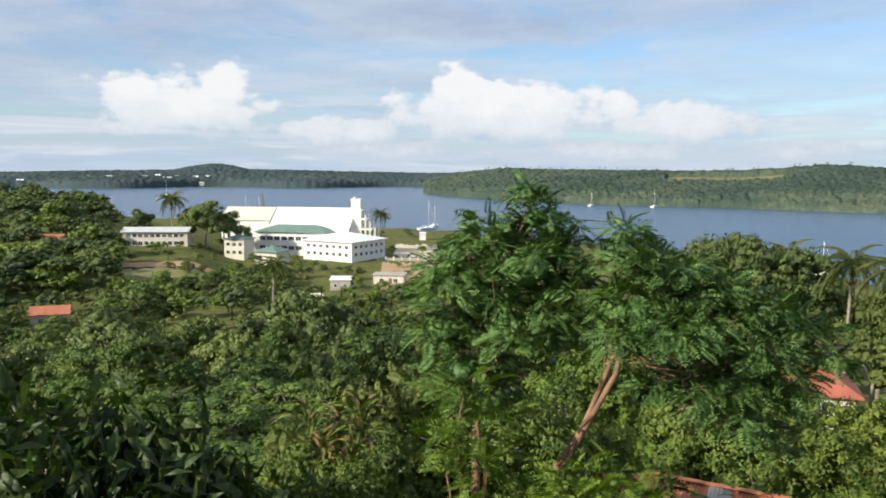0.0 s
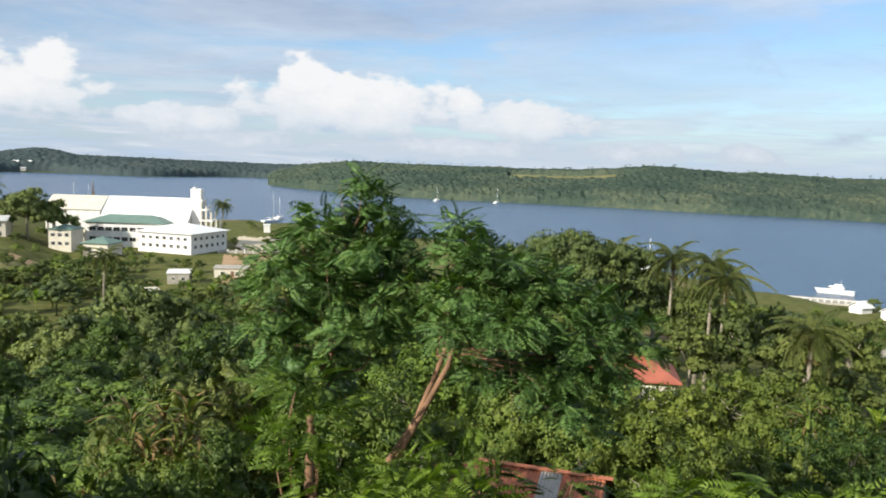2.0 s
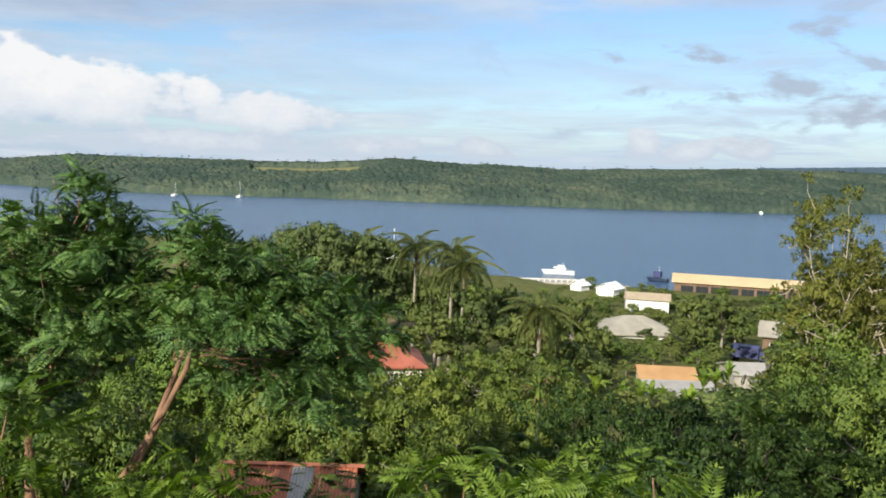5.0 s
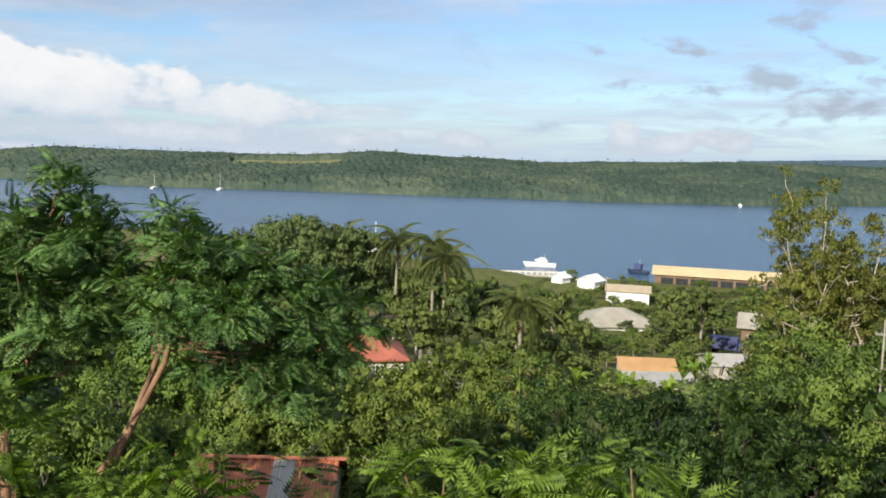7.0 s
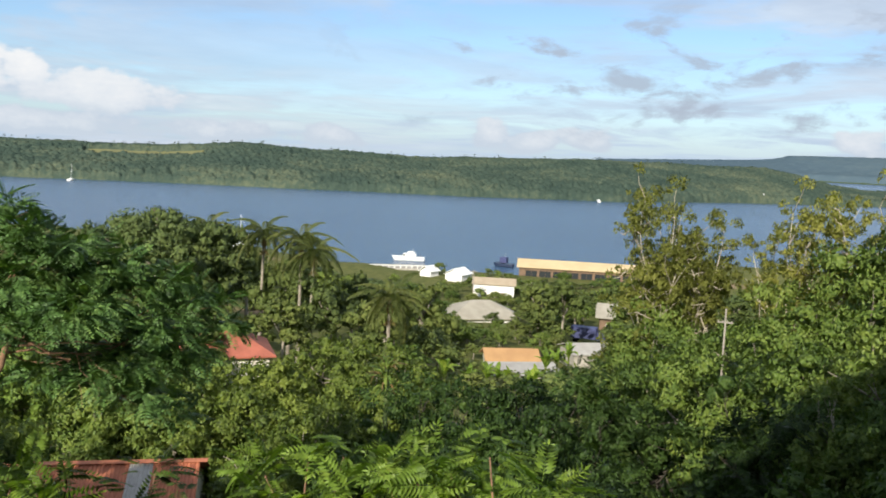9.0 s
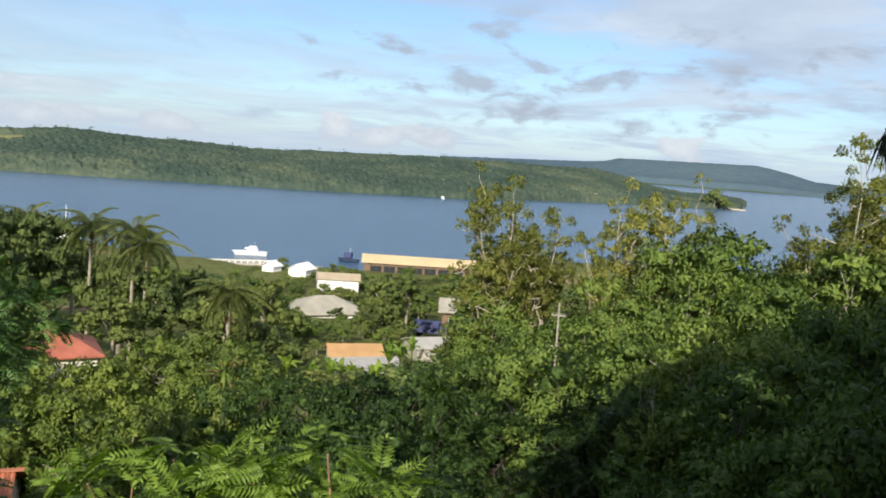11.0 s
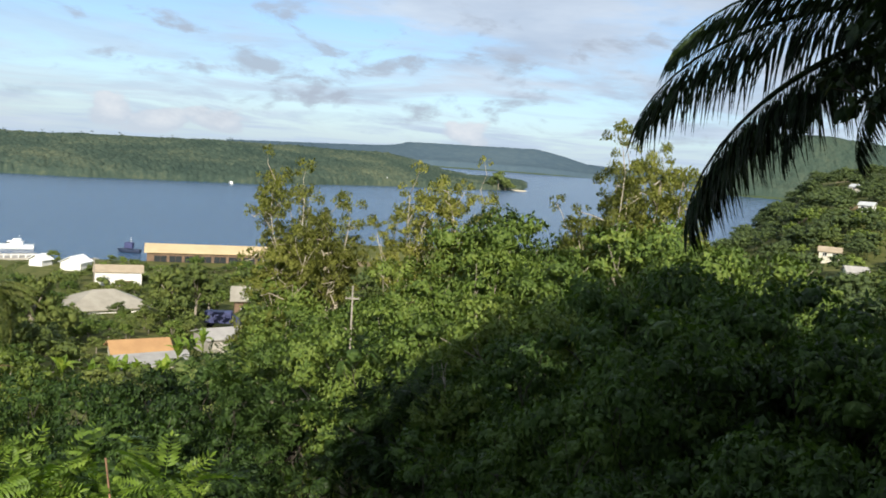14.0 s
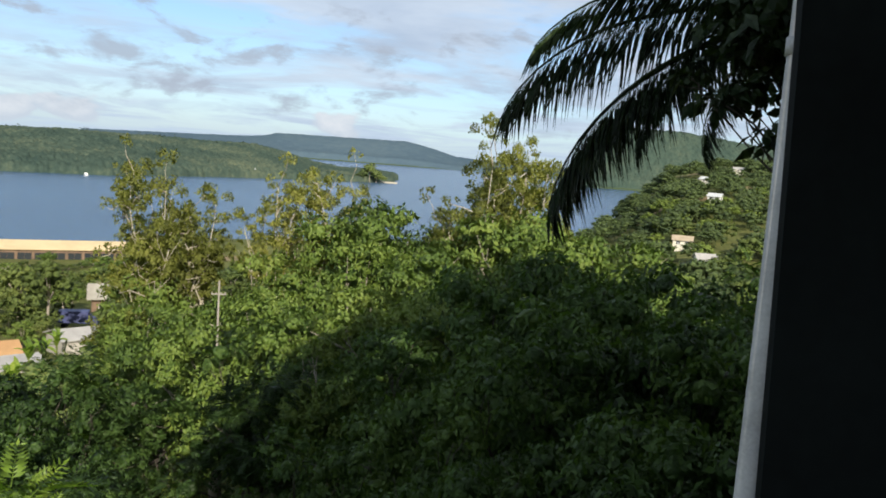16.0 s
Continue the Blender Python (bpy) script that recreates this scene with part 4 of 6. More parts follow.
# the dense canopy on the left slope
r_ = random.Random(8)
for row, (d, el) in enumerate([(92, -10.4), (76, -10.8), (62, -12.0), (50, -13.6), (40, -15.6), (32, -18.2), (26, -21.0)]):
    az = 31.0 + r_.uniform(0, 2)
    while az > (0.5 if row < 3 else 4.5):
        plant((MANGO[r_.randrange(3)] if d < 66 else WIDE[r_.randrange(2)]), az, d * r_.uniform(0.93, 1.07), top_at(el + r_.uniform(-1.5, 0.7), d), 0.8 + 0.15 * r_.random())
        az -= math.degrees(7.8 / d) * r_.uniform(0.8, 1.15)
# woods between the slope and the town, kept below the roofs and the water's edge
CLEAR = [(6.5, 300, 24), (9, 322, 26), (12, 300, 9), (14.2, 316, 10), (19.2, 318, 18), (9.3, 205, 5), (7.2, 240, 6), (3.75, 250, 9), (19.9, 135, 5), (26.2, 205, 8),
         (25.6, 330, 9), (-24.6, 84, 8), (-42.6, 170, 11), (-43.6, 208, 10), (-40.9, 235, 9), (-38, 238, 12), (-48.5, 252, 18), (-50.5, 262, 20), (-45.2, 112, 9), (-51, 122, 6), (-52.8, 168, 7),
         (-50.4, 150, 5), (-20.5, 31, 8)] + [(a_, d_ - k_, 9) for a_, d_ in ((-92.4, 505), (-93.3, 500), (-94.2, 560), (-92.9, 400), (-91.1, 300), (-92.7, 260)) for k_ in (0, 9)]


def free(az, d, margin):
    p = at(az, d)
    return all((p - at(a_, d_)).length > r0_ + margin for a_, d_, r0_ in CLEAR)


def ceiling_of(az, d):
    """The slope under which the tree tops stay, by bearing and distance."""
    if 24.6 < az < 28.4 and d < 200:
        return -9.8
    if -54 < az < -40.3 and d < 109:
        return -15.3
    if -45.6 < az < -39.5 and d < 166:
        return -11.9
    if -52.6 < az < -49 and d < 148:
        return -13.2
    return float(table(az, (36, -1.2), (28, -1.6), (25, -2.4), (22.6, -4.6), (21.6, -7.2), (17, -7.4), (14.6, -6.8), (11.5, -6.9), (10.4, -8.8), (8, -9.2), (5, -8.6), (1, -8.0), (-1, -6.0), (-10, -6.4), (-15, -6.4),
                       (-25, -6.8), (-31.5, -8.3), (-32.6, -8.9), (-36, -9.1), (-38, -9.2), (-41, -10.9), (-45.4, -10.9), (-46.4, -8.9), (-49, -9.0), (-56, -8.0), (-60.5, -6.4), (-64, -7.6), (-70, -5.4), (-79, -4.6), (-84, -3.0), (-90, -1.2), (-104, 0.4)))


def scatter(n, az0, az1, d0, d1, pool, s0, s1, seed, gap=3.0, limit=True):
    r = random.Random(seed)
    for _ in range(n):
        az, d = r.uniform(az0, az1), math.sqrt(r.uniform(d0 * d0, d1 * d1))
        p = at(az, d)
        if gz(p.x, p.y) < 1.2 or not free(az, d, gap):
            continue
        s = r.uniform(s0, s1)
        kind = r.choice(pool)
        top = min(gz(p.x, p.y) + kind["box"][0][2] * s, top_at(ceiling_of(az, d) - abs(r.gauss(0, 0.25)), d))
        if not limit:
            top = gz(p.x, p.y) + kind["box"][0][2] * s
        if top - gz(p.x, p.y) < 2.2:
            continue
        if d > 190 and "far" in kind:
            far_tree(kind, spot(az, d), top, s, r)
        else:
            plant(kind, az, d, top, s)


r_ = random.Random(12)
az = 0.8
while az < 15.4:
    d = r_.uniform(258, 276)
    if az > 5.2:
        plant(ROUND[r_.randrange(3)] if r_.random() < .6 else BUSHY[r_.randrange(3)], az, d, top_at(r_.uniform(-7.3, -6.9) if az < 11 else r_.uniform(-7.2, -6.4), d), r_.uniform(.4, .6) if az < 11 else r_.uniform(.6, .9))
    az += r_.uniform(.55, 1.1)
LEAFY = ROUND + BUSHY + WIDE
az = -45.6          # the trees along the landward side of the warehouse
while az > -55.5:
    d = r_.uniform(232, 247)
    plant(BUSHY[r_.randrange(3)] if r_.random() < .6 else ROUND[r_.randrange(3)], az, d, top_at(r_.uniform(-8.7, -7.9), d), r_.uniform(.55, .85))
    az -= r_.uniform(.5, .9)
scatter(105, -36, 33, 100, 215, LEAFY, 0.75, 1.2, 21)
scatter(110, -2, 15, 200, 296, ROUND + BUSHY[:1], 0.7, 1.15, 22, -6.0)
scatter(40, 15, 33, 190, 300, ROUND[:1] + BUSHY, 0.6, 1.0, 29, 0.0)
for az, d, el, s in [(16.4, 318, -2.9, 1.5), (15.2, 322, -3.2, 1.4), (17.3, 326, -3.3, 1.1), (20.6, 345, -3.2, .9), (17.2, 352, -3.0, 1.0)]:
    plant(WIDE[int(az) % 2], az, d, top_at(el, d), s)
scatter(80, 21.5, 36, 255, 400, WIDE + BUSHY, 1.0, 1.6, 23, 0.0)
scatter(110, 21.6, 34, 236, 440, WIDE + ROUND, 0.9, 1.4, 37, 1.0, False)
scatter(45, 22.5, 36, 380, 560, WIDE + ROUND, 1.2, 1.8, 33, 3.0, False)
scatter(330, -100, -85.0, 400, 800, WIDE, 0.8, 1.3, 34, 0.0, False)
scatter(150, -49, -36, 108, 250, BUSHY[:1] + ROUND, 0.32, 0.6, 35, -1.5, False)
scatter(150, -56, -36, 205, 262, ROUND + BUSHY, 0.26, 0.42, 39, -3.0, False)
scatter(120, 2, 24, 200, 304, ROUND + BUSHY, 0.32, 0.62, 51, -3.0, False)
scatter(30, 1, 16, 330, 440, ROUND + BUSHY, 0.4, 0.7, 52, 0.0, False)
scatter(70, -41.5, -29, 150, 262, LEAFY, 0.8, 1.25, 43, -6.0)
scatter(45, 14.5, 21.6, 222, 268, BUSHY + ROUND, 0.45, 0.8, 41, -4.0)
scatter(26, 8, 22, 325, 470, WIDE + ROUND, 0.9, 1.3, 24)
scatter(60, -36, -12, 200, 360, LEAFY, 0.8, 1.3, 25)
scatter(70, -83, -53, 48, 200, LEAFY, 0.8, 1.3, 27)
scatter(60, -104, -80, 60, 240, LEAFY, 0.8, 1.3, 28)
scatter(230, -101, -83.0, 170, 440, WIDE + BUSHY[:1], 0.7, 1.2, 31, 0.0, False)
for az, d, el, s, kd in [(-56.6, 36, -12.4, .8, 0), (-60.2, 28, -12.8, .55, 2), (-64.5, 27, -11.2, .55, 0), (-69.5, 28, -9.6, .6, 1), (-73, 26, -10.5, .5, 2), (-78.4, 29, -7.4, .6, 0), (-67, 22, -13.6, .4, 1), (-62.6, 40, -8.0, .9, 1), (-63.4, 34, -10.6, .9, 2), (-66, 38, -8.4, 1.0, 0), (-69, 40, -6.6, 1.1, 1), (-71.5, 42, -4.8, 1.15, 2), (-74, 36, -6.4, 1.0, 0),
                         (-77.5, 36, -5.2, 1.0, 1), (-81, 38, -4.6, 1.0, 2), (-56, 44, -9.2, .9, 0), (-55, 40, -11.4, .7, 1), (-84.5, 40, -5.0, 1.0, 1), (-88, 44, -5.2, .9, 0),
                         (-8, 18, -16.0, .5, 0), (-9.6, 19, -15.6, .45, 1), (-5, 17, -17.4, .45, 2), (-17, 33, -14.6, .7, 1), (-20.6, 34, -15.4, .7, 2), (-9.6, 15, -19.4, .35, 1), (-22.4, 42, -14.2, .7, 0)]:
    plant(GREEN[kd], az, d, top_at(el, d), s)
scatter(170, -57, -36, 66, 262, ROUND + BUSHY[:2], 0.6, 1.1, 26, 0.0)
scatter(85, 19, 36, 130, 275, LEAFY, 0.8, 1.3, 30, 1.0)
for az, d, el, s, kd in [(3.4, 21, -13.4, .7, 0), (5.8, 20, -14.6, .65, 1), (1.4, 24, -12.4, .7, 2), (7.8, 19, -16.4, .6, 0), (4.4, 17, -16.8, .55, 1), (1.6, 18, -15.6, .55, 2), (-1.4, 20, -14.2, .6, 0),
                         (10.4, 17, -19.0, .55, 1), (6.4, 15, -19.8, .45, 2), (2.8, 14.5, -19.6, .45, 0), (12.6, 15, -21.6, .45, 0), (8.0, 11.6, -21.0, .3, 1), (6.2, 11.4, -21.6, .3, 2), (9.8, 11.6, -20.6, .3, 0), (11.6, 10.8, -23.6, .3, 1), (14.0, 10.4, -24.2, .3, 2)]:
    if d > 14.8 and kd:
        plant(PLUME[kd - 1], az, d, top_at(el, d), s, slim=0.6)
    else:
        plant((MANGO if d > 14.8 else GREEN)[kd], az, d, top_at(el, d), s * (0.68 if d > 14.8 else 1), slim=0.6)
scatter(110, -104, -80, 60, 330, LEAFY, 0.8, 1.3, 28)
for az, d, el, s in [(-3, 44, -12.6, .8), (-7, 48, -11.8, .8), (-10.5, 42, -13.0, .8), (-14.5, 50, -12.0, .85), (-18, 46, -13.2, .8), (-9, 60, -10.4, .9), (-15, 66, -9.8, .9), (-20.6, 60, -11.2, .8)]:
    plant(MANGO[int(-az) % 3], az, d, top_at(el, d), s)
# low trees between the red roofs and the houses
for az, d, el, s, kd in [(-27, 36, -15.4, 1.0, 0), (-30.5, 34, -16.2, 1.0, 1), (-24.5, 33, -17.0, .95, 0), (-31.5, 25, -18.8, .7, 1), (-33.4, 40, -13.6, .9, 0), (-36.4, 36, -15.0, .7, 1)]:
    plant(YELLOW[kd], az, d, top_at(el, d), s)
for az, d, el, s in [(-32, 105, -9.6, 1.1), (-36, 98, -10.2, 1.1), (-29, 118, -8.4, 1.3), (-33.5, 130, -9.3, 1.1), (-38.4, 120, -9.6, 1.0), (-46.8, 148, -8.9, 1.2),
                     (-48.5, 140, -8.8, 1.3), (-39, 84, -12.6, 1.0), (-34.6, 74, -13.0, .9), (-42, 72, -15.4, .6), (-54.6, 110, -9.6, 1.0),
                     (-26, 150, -7.2, 1.4), (-23.5, 128, -7.6, 1.3), (-28.6, 96, -11, 1.2), (-24, 84, -11.5, 1.1), (-20, 90, -10, 1.2)]:
    plant(ROUND[int(-az) % 3], az, d, top_at(el, d), s)
# the shaded thicket beside the house: mixed kinds, uneven tops
for row, (d, el0, el1, a0, a1) in enumerate([(33, -13.6, -5.8, -56, -100), (25, -15.0, -7.4, -52, -101), (18.5, -17.4, -9.8, -50, -101), (13.0, -21.5, -14.5, -53, -97)]):
    az = a0
    while az > a1:
        f = (az - a0) / (a1 - a0)
        k = r_.random()
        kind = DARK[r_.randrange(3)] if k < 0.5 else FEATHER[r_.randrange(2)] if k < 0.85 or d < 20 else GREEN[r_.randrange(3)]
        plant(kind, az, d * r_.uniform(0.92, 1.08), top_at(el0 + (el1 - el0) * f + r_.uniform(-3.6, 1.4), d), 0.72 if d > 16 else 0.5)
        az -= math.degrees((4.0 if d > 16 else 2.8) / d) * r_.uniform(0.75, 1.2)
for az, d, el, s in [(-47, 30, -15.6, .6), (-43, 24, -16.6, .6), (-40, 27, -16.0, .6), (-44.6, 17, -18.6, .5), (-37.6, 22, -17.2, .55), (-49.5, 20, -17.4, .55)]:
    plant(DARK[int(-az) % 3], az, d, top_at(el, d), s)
# dark broad-leaved shrub at the foot of the terrace
for az, d, el, s in [(29, 9.5, -15.0, .45), (25.5, 9.0, -16.6, .42), (22, 8.8, -19.4, .4), (18.5, 9, -20.6, .4), (15, 9.2, -22.0, .36)]:
    plant(BROAD[int(az) % 2], az, d, top_at(el, d), s)
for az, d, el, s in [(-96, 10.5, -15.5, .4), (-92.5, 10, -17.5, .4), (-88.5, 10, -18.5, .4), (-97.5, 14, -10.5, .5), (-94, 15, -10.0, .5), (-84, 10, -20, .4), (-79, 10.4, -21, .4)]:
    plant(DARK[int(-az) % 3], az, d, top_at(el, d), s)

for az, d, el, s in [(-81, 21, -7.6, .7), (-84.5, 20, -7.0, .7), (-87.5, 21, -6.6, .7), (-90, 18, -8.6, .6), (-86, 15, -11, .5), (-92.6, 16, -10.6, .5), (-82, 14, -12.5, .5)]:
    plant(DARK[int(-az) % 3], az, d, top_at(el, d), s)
palm(-27.0, 118, top_at(-6.0, 118), (0.6, 0.3), seed=1)
palm(-29.7, 112, top_at(-6.3, 112), (0.2, 0), seed=2)
palm(-30.5, 108, top_at(-7.3, 108), (0.5, 0.2), seed=3, size=0.95)
palm(-36.1, 78, top_at(-10.3, 78), (0.3, 0), seed=4, size=0.85, dry=15, label="coconut palm with yellowing and dead fronds")
palm(-23.4, 150, top_at(-5.6, 150), (0, 0), seed=5)
palm(12.0, 190, top_at(-6.8, 190), (0.4, 0), seed=6)
palm(18.6, 345, top_at(-2.2, 345), (0, 0), seed=7, size=1.4)
palm(4.4, 350, top_at(-3.3, 350), (0, 0), seed=8, size=1.1)


# the palm close beside the house, its fronds reaching over the view
base = spot(-105, 13.4, -0.3)
np_root = thing("coconut_palm", "coconut palm beside the house, shade put into its dark fronds", "palm tree", Matrix.Translation(base), "coconut palms on the slope")
head = at(-97.8, 13.2, top_at(10.6, 13.2)) - base
part("trunk", np_mesh("trunk", *tube([(0, 0, 0), (head.x * .3, head.y * .3, head.z * .5), tuple(head)], [.2, .15, .12], 9), BARK_DARK, True), np_root)
# fronds get the shade-darkened leaf, not the common palm green
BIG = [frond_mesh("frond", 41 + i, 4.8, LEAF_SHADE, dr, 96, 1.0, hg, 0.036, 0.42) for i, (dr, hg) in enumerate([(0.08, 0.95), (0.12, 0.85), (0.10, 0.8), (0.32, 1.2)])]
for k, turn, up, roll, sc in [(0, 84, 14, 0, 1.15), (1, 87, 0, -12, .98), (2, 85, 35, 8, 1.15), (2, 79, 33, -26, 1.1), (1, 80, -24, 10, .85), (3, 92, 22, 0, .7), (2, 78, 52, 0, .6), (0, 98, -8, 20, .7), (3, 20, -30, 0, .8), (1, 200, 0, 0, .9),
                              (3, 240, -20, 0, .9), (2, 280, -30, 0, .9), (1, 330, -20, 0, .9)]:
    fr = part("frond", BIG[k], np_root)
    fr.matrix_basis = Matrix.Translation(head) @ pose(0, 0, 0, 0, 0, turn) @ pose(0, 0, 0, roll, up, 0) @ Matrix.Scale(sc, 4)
# the broad-leaved tree that hangs over it
rng = np.random.default_rng(61)
lo = polar_lobes([(-94.5, 5.4, 11.8, .30), (-92.6, 5.0, 11.9, .22), (-95.5, 8.2, 11.8, .5), (-91.2, 6.6, 12, .22), (-96.5, 10.5, 11.6, .8), (-94.0, 10.0, 11.8, .4), (-99, 9, 11.6, 1.0), (-101, 12, 11.5, 1.2), (-98.5, 4.5, 11.6, .5), (-96.2, 6.0, 11.7, .32), (-97.2, 8.0, 11.6, .5), (-95.2, 11.8, 11.8, .45), (-97, 2.8, 11.6, .3)])
# these leaves use the same colour with shade in it
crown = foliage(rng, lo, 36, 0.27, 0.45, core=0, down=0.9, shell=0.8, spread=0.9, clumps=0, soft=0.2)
world_tree("breadfruit_tree", "broad-leaved tree beside the house, shade put into its drooping leaves", lo, spot(-101, 11.8, -0.3), at(-100, 11.7, 40.2), 0.09, crown, LEAF_SHADE, BARK_DARK, 62)


# ---- far woods ----
for hue, pieces in FAR_TREES.items():
    tagged(new("distant_trees", leaf_mesh("distant_trees", join_soft(*pieces), FAR_LEAF[hue])), "crowded green trees round the town and on the hillside", "trees", "", "stuff")


def crown_domes(x, y, size, seed):
    """Height, 0 to 1, of a roof of rounded crowns over the plan."""
    def rnd(i, j, k):
        h = np.sin(i * 127.1 + j * 311.7 + k * 74.7 + seed) * 43758.5453
        return h - np.floor(h)
    gx, gy = np.floor(x / size), np.floor(y / size)
    best = np.zeros_like(x)
    for di in (-1, 0, 1):
        for dj in (-1, 0, 1):
            i, j = gx + di, gy + dj
            cx, cy = (i + rnd(i, j, 1)) * size, (j + rnd(i, j, 2)) * size
            r = size * (0.55 + 0.5 * rnd(i, j, 3))
            tall = 0.45 + 0.55 * rnd(i, j, 4)
            best = np.maximum(best, tall * np.sqrt(np.clip(1 - ((x - cx) ** 2 + (y - cy) ** 2) / r ** 2, 0, 1)))
    return best


def wood(name, label, az0, az1, na_, start, depth, nd_, size, tall, mat, seed, field=None):
    A_, U_ = np.meshgrid(np.linspace(az0, az1, na_), np.linspace(0, 1, nd_), indexing="ij")
    D_ = start(A_) + U_ * depth
    x_, y_ = -np.sin(np.radians(A_)) * D_, np.cos(np.radians(A_)) * D_
    g_ = height(x_, y_)
    up = tall * (0.55 * crown_domes(x_, y_, size, seed) + 0.45 * crown_domes(x_, y_, size * 0.45, seed + 3))
    z_ = np.where(g_ > 0.3, g_ + tall * 0.2 + up, -4.0)
    if field:
        a0, a1, u0, u1 = field
        z_ = np.where((A_ > a0) & (A_ < a1) & (U_ * depth > u0) & (U_ * depth < u1), g_ + 0.2, z_)
    z_ = np.where(U_ == 0, g_ - 1, z_)
    v_ = np.stack([x_, y_, z_], -1).reshape(-1, 3)
    i_ = (np.arange(na_ - 1)[:, None] * nd_ + np.arange(nd_ - 1)[None])
    ok = np.maximum.reduce([z_[:-1, :-1], z_[1:, :-1], z_[1:, 1:], z_[:-1, 1:]]) > 0.0
    i_ = i_[ok]
    f_ = np.stack([i_, i_ + 1, i_ + nd_ + 1, i_ + nd_], -1)
    tagged(new(name, np_mesh(name, v_, f_, mat, True)), label, "woods", "", "stuff")


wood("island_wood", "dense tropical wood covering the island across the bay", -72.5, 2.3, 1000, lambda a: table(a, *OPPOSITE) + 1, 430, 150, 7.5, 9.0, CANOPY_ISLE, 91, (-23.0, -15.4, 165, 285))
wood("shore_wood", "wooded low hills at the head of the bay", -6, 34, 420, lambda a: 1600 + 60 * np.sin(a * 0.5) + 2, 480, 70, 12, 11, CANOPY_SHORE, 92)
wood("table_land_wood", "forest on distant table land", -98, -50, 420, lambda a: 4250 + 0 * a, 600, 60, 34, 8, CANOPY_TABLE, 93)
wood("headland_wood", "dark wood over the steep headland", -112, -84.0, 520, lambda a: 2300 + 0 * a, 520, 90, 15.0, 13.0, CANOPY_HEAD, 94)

for k, (a_, d_, h_) in enumerate([(-69.0, 1236, 24), (-69.5, 1240, 18), (-68.5, 1232, 15), (-69.8, 1246, 11)]):
    plant(WIDE[k % 2], a_, d_, gz(*at(a_, d_).xy) + h_, 1.9)

# palms along the crest of the island
rng = np.random.default_rng(96)
pieces = []
for _ in range(90):
    a = rng.uniform(-66, 0)
    d = float(table(a, *OPPOSITE)) + rng.uniform(250, 420)
    c = spot(a, d)
    h = rng.uniform(9, 13)
    top = np.array([c.x, c.y, c.z + h])
    pieces.append(tube([np.array(c), top], [.25, .2], 3))
    m = 9
    an = rng.uniform(0, 6.28, m)
    axs = np.stack([np.cos(an), np.sin(an), rng.uniform(-.5, .6, m)], 1)
    pieces.append(leaves(np.repeat(top[None], m, 0), axs, np.tile([0, 0, 1.0], (m, 1)), rng.uniform(2.2, 3.4, m), 0.9))
tagged(new("crest_palms", np_mesh("crest_palms", *join(*pieces), LEAF_FAR)), "far coconut palms along the crest of the island", "palms", "", "stuff")


# bananas and strap-leaved plants
def strap_mesh(name, length, width, droop, mat, seed):
    """One long arching leaf along +x with a keel."""
    s = np.linspace(0, 1, 7)
    x, z = length * (s - 0.25 * s ** 2 * droop), length * (0.55 * s - (0.35 + 0.45 * droop) * s ** 2)
    w = width / 2 * np.sin(np.pi * np.clip(0.06 + 0.94 * s, 0, 1)) ** 0.6
    v = np.concatenate([np.stack([x, -w, z + w * .35], 1), np.stack([x, 0 * w, z], 1), np.stack([x, w, z + w * .35], 1)])
    f = []
    for i in range(6):
        f += [(i, i + 1, i + 8, i + 7), (i + 7, i + 8, i + 15, i + 14)]
    return np_mesh(name, v, np.array(f), mat, True)


BANANA_LEAF = [strap_mesh("leaf", 2.0, 0.55, dr, LEAF_YOUNG, i) for i, dr in enumerate((0.2, 0.6, 1.0))]
STRAP_LEAF = [strap_mesh("leaf", 1.3, 0.10, dr, mt, i) for i, (dr, mt) in enumerate(((0.6, LEAF_YELLOW), (1.0, LEAF_DRY), (0.8, LEAF_YELLOW)))]

STRAP_GREEN = strap_mesh("leaf", 1.3, 0.14, 0.7, LEAF_GREEN, 9)


def rosette(name, label, category, az, d, top, stem, leaf_meshes, n, steep, size, seed, group=""):
    rng = random.Random(seed)
    base = spot(az, d, -0.2)
    hgt = max(0.4, top - base.z)
    root = thing(name, label, category, Matrix.Translation(base), group)
    part("stem", np_mesh("stem", *tube([(0, 0, 0), (0.05, 0, hgt / 2), (0, 0, hgt)], [stem, stem * .85, stem * .6], 7), LEAF_OLIVE, True), root)
    for i in range(n):
        ob = part("leaf", leaf_meshes[i % len(leaf_meshes)], root)
        ob.matrix_basis = pose(0, 0, hgt * rng.uniform(.9, 1)) @ pose(0, 0, 0, 0, 0, i * 137.5 + rng.uniform(-15, 15)) @ pose(0, 0, 0, rng.uniform(-20, 20), -rng.uniform(*steep), 0) @ Matrix.Scale(size * rng.uniform(.8, 1.1), 4)


